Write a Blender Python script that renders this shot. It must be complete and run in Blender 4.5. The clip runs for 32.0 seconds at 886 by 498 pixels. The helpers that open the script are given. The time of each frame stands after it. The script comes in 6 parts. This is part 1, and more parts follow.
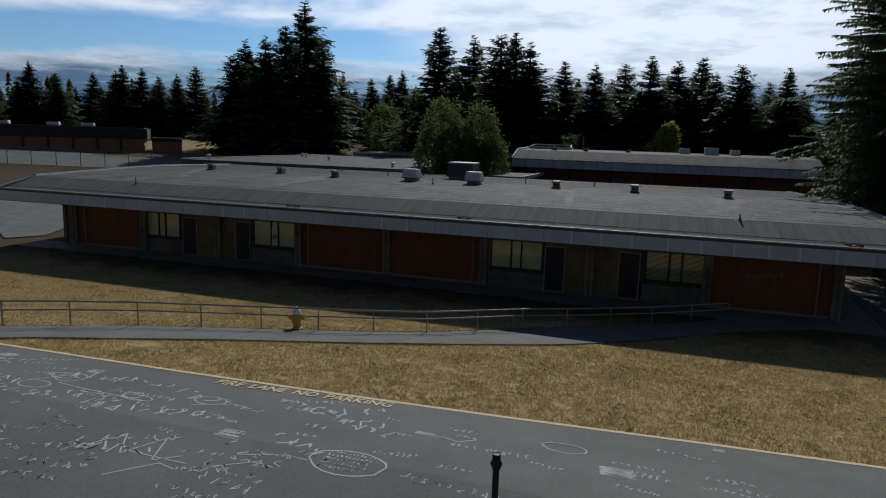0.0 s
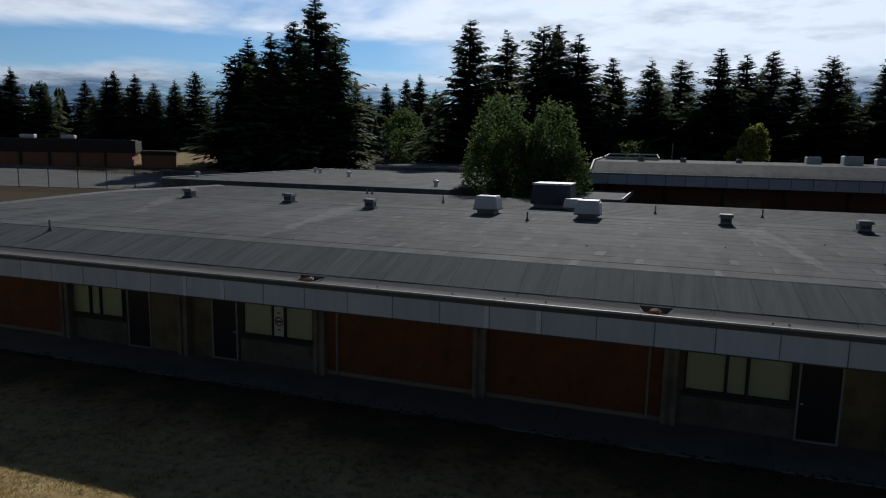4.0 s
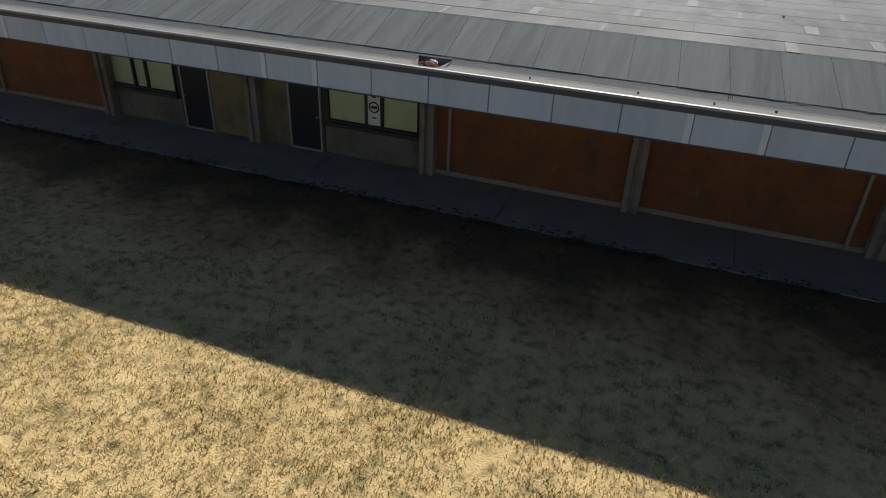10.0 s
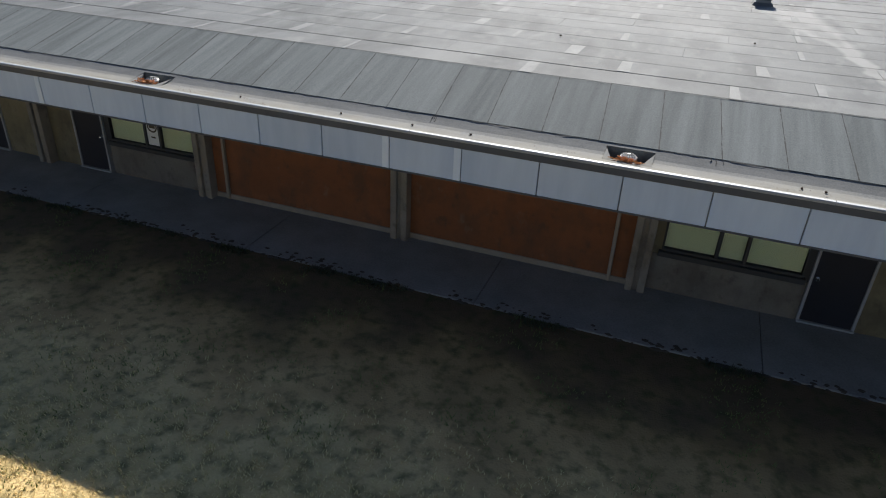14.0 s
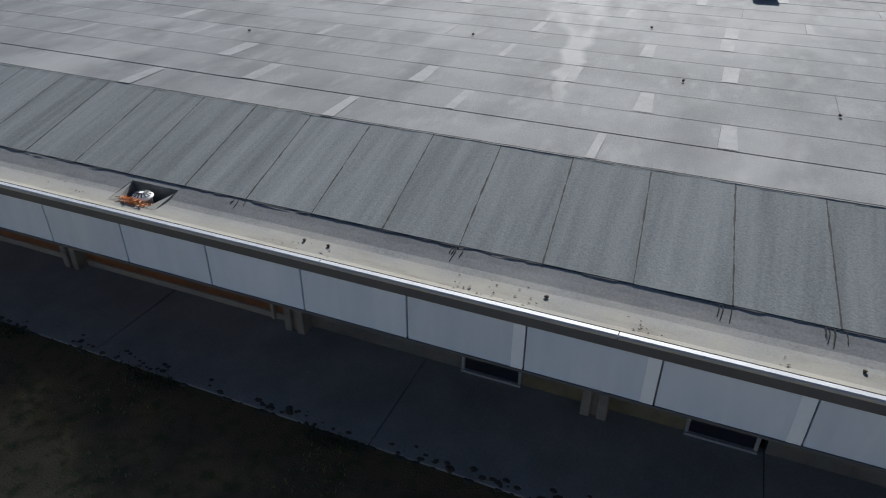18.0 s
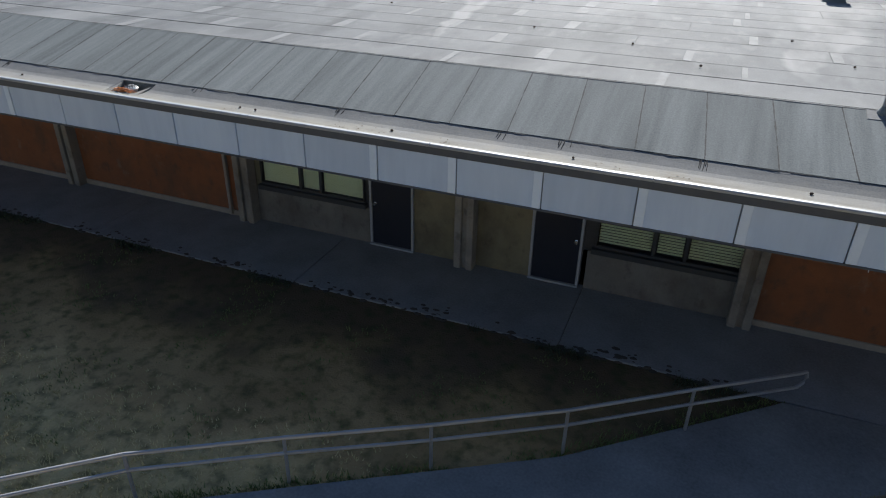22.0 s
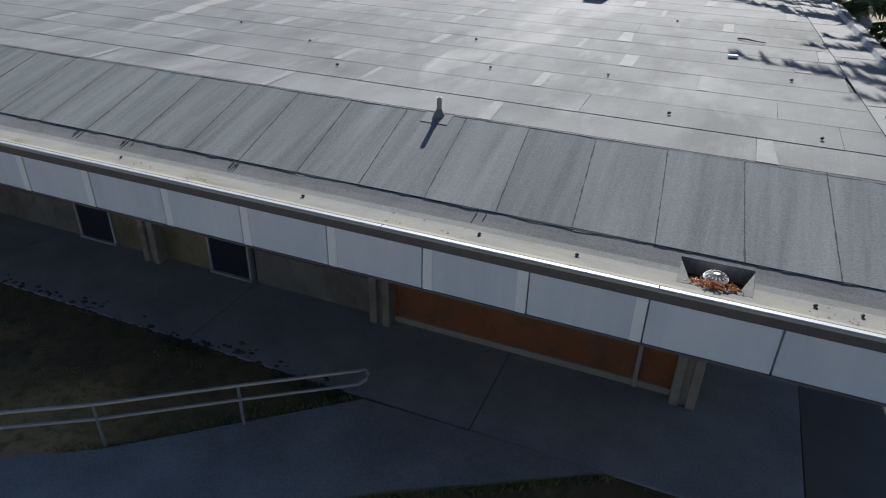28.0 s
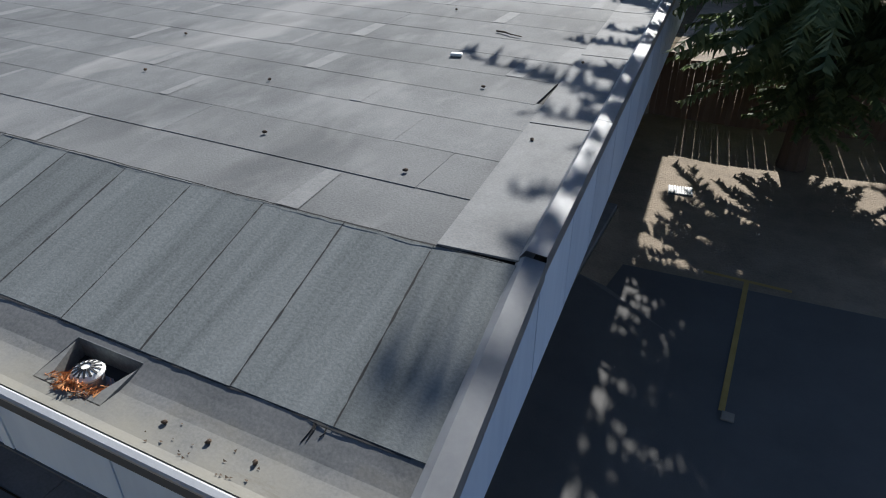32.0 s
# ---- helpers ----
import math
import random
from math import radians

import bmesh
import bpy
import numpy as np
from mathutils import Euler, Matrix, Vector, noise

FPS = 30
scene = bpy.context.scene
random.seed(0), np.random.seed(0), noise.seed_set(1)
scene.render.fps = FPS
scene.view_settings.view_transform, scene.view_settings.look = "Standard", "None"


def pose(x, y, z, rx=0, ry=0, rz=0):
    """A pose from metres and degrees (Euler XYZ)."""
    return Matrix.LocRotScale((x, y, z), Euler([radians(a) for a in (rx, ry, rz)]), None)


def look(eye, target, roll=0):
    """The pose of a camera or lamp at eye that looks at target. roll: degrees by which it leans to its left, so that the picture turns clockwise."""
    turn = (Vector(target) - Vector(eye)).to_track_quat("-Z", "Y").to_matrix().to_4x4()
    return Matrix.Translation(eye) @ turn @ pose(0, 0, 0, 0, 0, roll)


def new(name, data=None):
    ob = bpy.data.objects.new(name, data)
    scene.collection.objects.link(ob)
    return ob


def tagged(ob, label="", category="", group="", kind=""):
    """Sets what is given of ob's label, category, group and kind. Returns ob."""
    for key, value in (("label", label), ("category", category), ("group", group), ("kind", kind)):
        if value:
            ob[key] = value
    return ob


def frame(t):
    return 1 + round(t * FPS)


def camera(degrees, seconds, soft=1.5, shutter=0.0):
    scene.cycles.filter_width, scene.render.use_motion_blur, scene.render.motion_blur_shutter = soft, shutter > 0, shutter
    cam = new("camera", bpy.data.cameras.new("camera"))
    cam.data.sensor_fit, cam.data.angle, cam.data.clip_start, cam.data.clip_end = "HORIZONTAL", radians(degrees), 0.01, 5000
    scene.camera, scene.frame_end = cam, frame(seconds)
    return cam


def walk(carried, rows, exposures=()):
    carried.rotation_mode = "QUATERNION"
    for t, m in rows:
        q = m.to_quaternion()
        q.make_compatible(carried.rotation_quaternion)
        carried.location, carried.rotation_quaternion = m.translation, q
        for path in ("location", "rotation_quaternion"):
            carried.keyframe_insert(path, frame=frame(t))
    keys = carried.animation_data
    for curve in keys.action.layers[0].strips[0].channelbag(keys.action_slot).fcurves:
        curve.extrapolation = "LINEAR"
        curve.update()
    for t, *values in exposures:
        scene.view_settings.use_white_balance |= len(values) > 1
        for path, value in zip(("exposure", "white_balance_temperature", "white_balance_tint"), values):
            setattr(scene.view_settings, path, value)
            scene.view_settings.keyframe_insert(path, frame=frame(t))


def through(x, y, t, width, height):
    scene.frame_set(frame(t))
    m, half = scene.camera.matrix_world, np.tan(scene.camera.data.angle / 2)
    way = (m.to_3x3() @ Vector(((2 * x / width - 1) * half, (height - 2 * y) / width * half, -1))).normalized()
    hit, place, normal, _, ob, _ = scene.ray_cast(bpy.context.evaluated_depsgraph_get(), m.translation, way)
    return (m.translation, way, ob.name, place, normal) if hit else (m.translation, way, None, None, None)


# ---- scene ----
cam = camera(66.5, 32.0, soft=1.1)
PATH = [
    (0, (10.187, -31.186, 6.985), (9.566, -29.313, 6.660), 1.8),
    (0.5, (9.880, -30.833, 6.975), (9.257, -28.960, 6.651), 1.8),
    (1, (9.327, -30.028, 6.981), (8.702, -28.156, 6.655), 1.8),
    (1.5, (8.541, -28.744, 6.895), (7.914, -26.873, 6.569), 1.8),
    (2, (7.992, -27.947, 7.179), (7.372, -26.078, 6.826), 2.0),
    (2.5, (6.995, -26.150, 7.485), (6.364, -24.286, 7.127), 1.7),
    (3, (5.287, -23.099, 6.965), (4.648, -21.230, 6.651), 1.2),
    (3.5, (3.409, -19.898, 6.911), (2.761, -18.029, 6.614), 1.0),
    (5.5, (-0.86, -15.724, 7.24), (-1.512, -13.861, 6.918), 1.8),
    (6, (-1.277, -15.433, 7.205), (-1.941, -13.573, 6.889), 1.8),
    (6.5, (-1.637, -15.163, 7.183), (-2.313, -13.307, 6.872), 1.7),
    (7, (-2.049, -14.813, 7.139), (-2.735, -12.96, 6.833), 1.7),
    (7.5, (-2.224, -14.564, 7.051), (-2.926, -12.725, 6.695), 1.5),
    (8, (-2.418, -14.616, 7.017), (-3.103, -12.82, 6.463), 1.5),
    (8.5, (-2.283, -15.121, 7.06), (-2.913, -13.425, 6.208), 1.7),
    (9, (-2.266, -14.927, 7.069), (-2.864, -13.309, 6.058), 2.1),
    (9.5, (-2.326, -14.868, 7.037), (-2.919, -13.248, 6.025), 2.2),
    (10, (-2.301, -14.812, 6.975), (-2.892, -13.187, 5.969), 2.2),
    (10.5, (-2.297, -14.675, 6.999), (-2.87, -13.046, 5.99), 2.5),
    (11, (-1.988, -14.524, 7.009), (-2.572, -12.899, 6.0), 2.4),
    (11.5, (-1.518, -14.445, 7.028), (-2.122, -12.824, 6.024), 2.4),
    (12, (-1.013, -14.284, 6.991), (-1.621, -12.658, 5.998), 2.6),
    (12.5, (-0.442, -13.95, 6.983), (-1.046, -12.318, 5.998), 2.8),
    (13, (0.251, -13.497, 6.95), (-0.344, -11.854, 5.976), 3.0),
    (13.5, (1.119, -12.896, 6.929), (0.531, -11.246, 5.964), 3.0),
    (14, (2.199, -12.192, 6.917), (1.611, -10.538, 5.96), 2.7),
    (14.5, (3.356, -11.438, 6.934), (2.761, -9.785, 5.976), 2.3),
    (15, (4.616, -10.615, 7.037), (4.007, -8.975, 6.068), 1.8),
    (15.5, (5.924, -9.703, 7.186), (5.28, -8.092, 6.192), 1.1),
    (17.5, (7.234, -7.785, 7.186), (6.636, -6.170, 6.169), 1.2),
    (18, (7.686, -7.70, 7.124), (7.037, -6.114, 6.093), 0.6),
    (18.5, (7.911, -8.122, 7.070), (7.303, -6.507, 6.059), 1.0),
    (19, (8.368, -8.570, 6.773), (7.738, -6.936, 5.807), 1.0),
    (19.5, (8.788, -9.177, 6.761), (8.163, -7.541, 5.796), 1.3),
    (20, (9.084, -9.714, 6.753), (8.482, -8.072, 5.783), 1.7),
    (20.5, (9.497, -10.210, 6.793), (8.897, -8.571, 5.817), 1.8),
    (21, (9.946, -10.595, 6.773), (9.336, -8.958, 5.800), 1.6),
    (21.5, (10.406, -10.883, 6.674), (9.776, -9.244, 5.718), 1.4),
    (22, (10.846, -11.031, 6.637), (10.2, -9.396, 5.683), 1.1),
    (22.5, (11.278, -11.136, 6.647), (10.624, -9.506, 5.688), 1.1),
    (23, (11.7, -11.191, 6.688), (11.046, -9.567, 5.722), 1.1),
    (23.5, (12.179, -11.126, 6.751), (11.517, -9.512, 5.773), 0.9),
    (24, (12.655, -11.003, 6.787), (11.987, -9.395, 5.803), 0.8),
    (24.5, (13.106, -10.812, 6.759), (12.433, -9.203, 5.78), 0.7),
    (26.5, (15.073, -9.713, 6.871), (14.42, -8.096, 5.891), 1.3),
    (27, (15.596, -9.402, 6.882), (14.943, -7.785, 5.903), 1.5),
    (27.5, (16.125, -9.115, 6.929), (15.47, -7.5, 5.949), 1.4),
    (28, (16.603, -8.727, 6.978), (15.954, -7.114, 5.99), 1.5),
    (28.5, (17.186, -8.251, 6.985), (16.543, -6.639, 5.99), 1.6),
    (29, (17.811, -7.734, 7.027), (17.188, -6.125, 6.016), 1.8),
    (29.5, (18.514, -7.159, 7.045), (17.892, -5.556, 6.024), 1.2),
    (30, (19.224, -6.562, 7.015), (18.607, -4.958, 5.993), 1.3),
    (30.5, (19.959, -5.965, 6.981), (19.317, -4.367, 5.964), 0.6),
    (31, (20.57, -5.489, 7.03), (19.934, -3.889, 6.011), 1.0),
    (31.5, (20.98, -5.075, 7.026), (20.38, -3.459, 6.011), 1.9),
    (32, (21.139, -4.614, 6.923), (20.387, -3.082, 5.88), 0.3),
]
EXPOSURE = [(t, stops, 5950 if t < 8.8 else 6250 if t < 13.5 else 5950, 10) for t, stops in ((0, -1.15), (3.0, -1.2), (5.5, -1.12), (7.0, -1.12), (8.0, -1.0), (8.5, -0.8), (9.0, -0.25), (10.0, 0.4), (10.5, 0.7), (13.0, 0.98), (16.0, 0.88), (19.0, 0.82), (21.0, 0.92), (24.0, 1.15), (28.0, 0.95), (30.0, 0.88), (32.0, 0.9))]
walk(cam, [(t, look(eye, target, roll)) for t, eye, target, roll in PATH], EXPOSURE)
# ---- world, sun and sky ----
SUN_TO = Vector((-0.19, 1.637, 1.0)).normalized()
world = bpy.data.worlds.new("sky")
scene.world = world
world.use_nodes = True
wn, wl = world.node_tree.nodes, world.node_tree.links
wn.clear()


def wnode(kind, **values):
    n = wn.new(kind)
    for k, v in values.items():
        n.inputs[k].default_value = v
    return n


w_out, w_bg = wnode("ShaderNodeOutputWorld"), wnode("ShaderNodeBackground", Strength=0.045)
w_sky = wn.new("ShaderNodeTexSky")
w_sky.sky_type = 'NISHITA'
w_sky.sun_disc = False
w_sky.sun_elevation = math.asin(SUN_TO.z)
w_sky.sun_rotation = math.atan2(SUN_TO.x, SUN_TO.y)
w_sky.air_density, w_sky.dust_density, w_sky.ozone_density = 1.0, 0.1, 2.0
# cloud layer on a plane overhead
w_co = wn.new("ShaderNodeTexCoord")
w_sep = wn.new("ShaderNodeSeparateXYZ")
wl.new(w_co.outputs["Generated"], w_sep.inputs[0])
w_up = wn.new("ShaderNodeMath"); w_up.operation = 'MAXIMUM'; w_up.inputs[1].default_value = 0.0
wl.new(w_sep.outputs[2], w_up.inputs[0])
w_add = wn.new("ShaderNodeMath"); w_add.operation = 'ADD'; w_add.inputs[1].default_value = 0.075
wl.new(w_up.outputs[0], w_add.inputs[0])
w_dx = wn.new("ShaderNodeMath"); w_dx.operation = 'DIVIDE'
w_dy = wn.new("ShaderNodeMath"); w_dy.operation = 'DIVIDE'
wl.new(w_sep.outputs[0], w_dx.inputs[0]); wl.new(w_add.outputs[0], w_dx.inputs[1])
wl.new(w_sep.outputs[1], w_dy.inputs[0]); wl.new(w_add.outputs[0], w_dy.inputs[1])
w_com = wn.new("ShaderNodeCombineXYZ")
wl.new(w_dx.outputs[0], w_com.inputs[0]); wl.new(w_dy.outputs[0], w_com.inputs[1])
w_no = wnode("ShaderNodeTexNoise", Scale=0.3, Detail=9.0, Roughness=0.58, Distortion=0.8)
wl.new(w_com.outputs[0], w_no.inputs["Vector"])


def wmath(op, a, b, c=None):
    n = wn.new("ShaderNodeMath"); n.operation = op
    for i, v in enumerate((a, b, c)):
        if v is None:
            continue
        if isinstance(v, (int, float)):
            n.inputs[i].default_value = v
        else:
            wl.new(v, n.inputs[i])
    return n.outputs[0]


def wrange(v, a, b, smooth=True):
    n = wn.new("ShaderNodeMapRange")
    n.interpolation_type = 'SMOOTHSTEP' if smooth else 'LINEAR'
    n.inputs["From Min"].default_value, n.inputs["From Max"].default_value = a, b
    wl.new(v, n.inputs["Value"])
    return n.outputs[0]


# height in the sky, frayed by the cloud noise; a clear strip opens to the west between two cloud banks
w_fray = wmath('MULTIPLY_ADD', w_no.outputs["Fac"], 0.1, -0.05)
w_ht = wmath('ADD', w_sep.outputs[2], w_fray)
w_strip = wmath('MULTIPLY', wrange(w_ht, 0.088, 0.104), wrange(w_ht, 0.158, 0.138))
w_west = wrange(w_sep.outputs[0], -0.24, -0.42)
w_open = wmath('MULTIPLY', w_strip, w_west)
w_bank = wmath('MULTIPLY', wrange(w_no.outputs["Fac"], 0.32, 0.5), wrange(w_sep.outputs[2], 0.36, 0.24))
w_cover = wmath('MULTIPLY', w_bank, wmath('SUBTRACT', 1.0, w_open))
# cloud brightness: slate low down, white higher up, with relief
w_hi = wn.new("ShaderNodeMapRange")
w_hi.inputs["From Min"].default_value, w_hi.inputs["From Max"].default_value = 0.055, 0.11
wl.new(w_ht, w_hi.inputs["Value"])
w_no2 = wnode("ShaderNodeTexNoise", Scale=1.1, Detail=7.0, Roughness=0.65)
wl.new(w_com.outputs[0], w_no2.inputs["Vector"])
w_sum = wn.new("ShaderNodeMath"); w_sum.operation = 'MULTIPLY_ADD'; w_sum.inputs[1].default_value = 2.0; w_sum.inputs[2].default_value = -1.06
wl.new(w_no2.outputs["Fac"], w_sum.inputs[0])
w_tone = wn.new("ShaderNodeMath"); w_tone.operation = 'ADD'
wl.new(w_hi.outputs[0], w_tone.inputs[0]); wl.new(w_sum.outputs[0], w_tone.inputs[1])
w_col = wn.new("ShaderNodeValToRGB")
w_col.color_ramp.elements[0].color = (6.6, 10.6, 16.4, 1)
w_col.color_ramp.elements[1].color = (50.0, 53.0, 57.0, 1)
w_col.color_ramp.elements[0].position, w_col.color_ramp.elements[1].position = 0.05, 0.95
wl.new(w_tone.outputs[0], w_col.inputs["Fac"])
# clouds glow towards the sun and are dim away from it
w_dot = wn.new("ShaderNodeVectorMath"); w_dot.operation = 'DOT_PRODUCT'; w_dot.inputs[1].default_value = tuple(SUN_TO)
wl.new(w_co.outputs["Generated"], w_dot.inputs[0])
w_ph = wn.new("ShaderNodeMapRange")
w_ph.inputs["From Min"].default_value, w_ph.inputs["From Max"].default_value = -0.3, 0.92
w_ph.inputs["To Min"].default_value, w_ph.inputs["To Max"].default_value = 0.0, 1.0
wl.new(w_dot.outputs["Value"], w_ph.inputs["Value"])
w_pw = wn.new("ShaderNodeMath"); w_pw.operation = 'POWER'; w_pw.inputs[1].default_value = 1.25
wl.new(w_ph.outputs[0], w_pw.inputs[0])
w_fl = wn.new("ShaderNodeMath"); w_fl.operation = 'MULTIPLY_ADD'; w_fl.inputs[1].default_value = 0.72; w_fl.inputs[2].default_value = 0.11
wl.new(w_pw.outputs[0], w_fl.inputs[0])
w_lit = wn.new("ShaderNodeVectorMath"); w_lit.operation = 'SCALE'
wl.new(w_col.outputs[0], w_lit.inputs[0]); wl.new(w_fl.outputs[0], w_lit.inputs["Scale"])
# milky overhead, clear blue low down
w_hue = wn.new("ShaderNodeMix"); w_hue.data_type = 'RGBA'
w_hue.inputs[6].default_value, w_hue.inputs[7].default_value = (1.27, 1.37, 1.5, 1), (2.4, 3.1, 3.8, 1)
wl.new(wrange(w_sep.outputs[2], 0.36, 0.2), w_hue.inputs[0])
w_tint = wn.new("ShaderNodeVectorMath"); w_tint.operation = 'MULTIPLY'
wl.new(w_hue.outputs[2], w_tint.inputs[1])
wl.new(w_sky.outputs[0], w_tint.inputs[0])
w_mix = wn.new("ShaderNodeMix"); w_mix.data_type = 'RGBA'
wl.new(w_cover, w_mix.inputs[0])
w_dim = wn.new("ShaderNodeVectorMath"); w_dim.operation = 'SCALE'
wl.new(w_tint.outputs[0], w_dim.inputs[0]); wl.new(wmath('MULTIPLY_ADD', w_ph.outputs[0], 0.6, 0.4), w_dim.inputs["Scale"])
wl.new(w_dim.outputs[0], w_mix.inputs[6]); wl.new(w_lit.outputs[0], w_mix.inputs[7])
wl.new(w_mix.outputs[2], w_bg.inputs["Color"]); wl.new(w_bg.outputs[0], w_out.inputs[0])

sun = new("sun", bpy.data.lights.new("sun", 'SUN'))
sun.data.energy, sun.data.angle, sun.data.color = 5.0, radians(0.55), (1.0, 0.93, 0.82)
sun.matrix_world = look((0, 60, 60), Vector((0, 60, 60)) - SUN_TO)


# ---- materials ----
def material(name, a, b, rough=0.8, metal=0.0, scale=3.0, fine=40.0, bump=0.15, each=0.0, stretch=(1, 1, 1), spec=0.4, extra=None, dist=0.01, grain=0.45):
    """Two colours mixed by coarse and fine noise, with fine relief; each: brightness spread from object to object."""
    m = bpy.data.materials.new(name)
    m.use_nodes = True
    n, l = m.node_tree.nodes, m.node_tree.links
    p = n["Principled BSDF"]
    p.inputs["Roughness"].default_value, p.inputs["Metallic"].default_value = rough, metal
    p.inputs["Specular IOR Level"].default_value = spec
    co, mp = n.new("ShaderNodeTexCoord"), n.new("ShaderNodeMapping")
    geo = n.new("ShaderNodeNewGeometry")
    l.new(geo.outputs["Position"], mp.inputs["Vector"])
    mp.inputs["Scale"].default_value = stretch
    n1, n2 = n.new("ShaderNodeTexNoise"), n.new("ShaderNodeTexNoise")
    n1.inputs["Scale"].default_value, n1.inputs["Detail"].default_value, n1.inputs["Roughness"].default_value = scale, 9.0, 0.66
    n2.inputs["Scale"].default_value, n2.inputs["Detail"].default_value = fine, 4.0
    l.new(mp.outputs[0], n1.inputs["Vector"]); l.new(geo.outputs["Position"] if grain > 0.8 else mp.outputs[0], n2.inputs["Vector"])
    mx = n.new("ShaderNodeMath"); mx.operation = 'MULTIPLY_ADD'; mx.inputs[1].default_value = grain
    l.new(n2.outputs["Fac"], mx.inputs[0])
    half = n.new("ShaderNodeMath"); half.operation = 'MULTIPLY_ADD'; half.inputs[1].default_value = 1.5; half.inputs[2].default_value = -0.48 - 0.5 * (grain - 0.45)
    l.new(n1.outputs["Fac"], half.inputs[0]); l.new(half.outputs[0], mx.inputs[2])
    cr = n.new("ShaderNodeMix"); cr.data_type = 'RGBA'
    cr.inputs[6].default_value, cr.inputs[7].default_value = (*a, 1), (*b, 1)
    l.new(mx.outputs[0], cr.inputs[0])
    col = cr.outputs[2]
    if extra:
        col = extra(n, l, geo, col)
    if each:
        info, hsv = n.new("ShaderNodeObjectInfo"), n.new("ShaderNodeHueSaturation")
        mr = n.new("ShaderNodeMapRange")
        mr.inputs["To Min"].default_value, mr.inputs["To Max"].default_value = 1 - each, 1 + each
        l.new(info.outputs["Random"], mr.inputs["Value"]); l.new(mr.outputs[0], hsv.inputs["Value"])
        l.new(col, hsv.inputs["Color"]); col = hsv.outputs[0]
    l.new(col, p.inputs["Base Color"])
    if bump:
        bp = n.new("ShaderNodeBump")
        bp.inputs["Strength"].default_value, bp.inputs["Distance"].default_value = bump, dist
        l.new(n2.outputs["Fac"], bp.inputs["Height"]); l.new(bp.outputs[0], p.inputs["Normal"])
    return m


def leafy(name, a, b, spread=0.35, through=0.3):
    """Foliage: colour varies from leaf to leaf; some light passes through."""
    m = bpy.data.materials.new(name)
    m.use_nodes = True
    n, l = m.node_tree.nodes, m.node_tree.links
    p = n["Principled BSDF"]
    p.inputs["Roughness"].default_value = 0.6
    p.inputs["Specular IOR Level"].default_value = 0.25
    geo, cr, info = n.new("ShaderNodeNewGeometry"), n.new("ShaderNodeMix"), n.new("ShaderNodeObjectInfo")
    cr.data_type = 'RGBA'
    cr.inputs[6].default_value, cr.inputs[7].default_value = (*a, 1), (*b, 1)
    l.new(geo.outputs["Random Per Island"], cr.inputs[0])
    hsv, mr = n.new("ShaderNodeHueSaturation"), n.new("ShaderNodeMapRange")
    mr.inputs["To Min"].default_value, mr.inputs["To Max"].default_value = 1 - spread, 1 + spread
    l.new(info.outputs["Random"], mr.inputs["Value"]); l.new(mr.outputs[0], hsv.inputs["Value"])
    l.new(cr.outputs[2], hsv.inputs["Color"]); l.new(hsv.outputs[0], p.inputs["Base Color"])
    tr, sh = n.new("ShaderNodeBsdfTranslucent"), n.new("ShaderNodeMixShader")
    l.new(hsv.outputs[0], tr.inputs["Color"]); sh.inputs[0].default_value = through
    l.new(p.outputs[0], sh.inputs[1]); l.new(tr.outputs[0], sh.inputs[2])
    l.new(sh.outputs[0], n["Material Output"].inputs["Surface"])
    return m


def glazing(name, tint, rough=0.03):
    m = bpy.data.materials.new(name)
    m.use_nodes = True
    p = m.node_tree.nodes["Principled BSDF"]
    p.inputs["Base Color"].default_value = (*tint, 1)
    p.inputs["Roughness"].default_value = rough
    p.inputs["Transmission Weight"].default_value = 1.0
    p.inputs["IOR"].default_value = 1.45
    return m


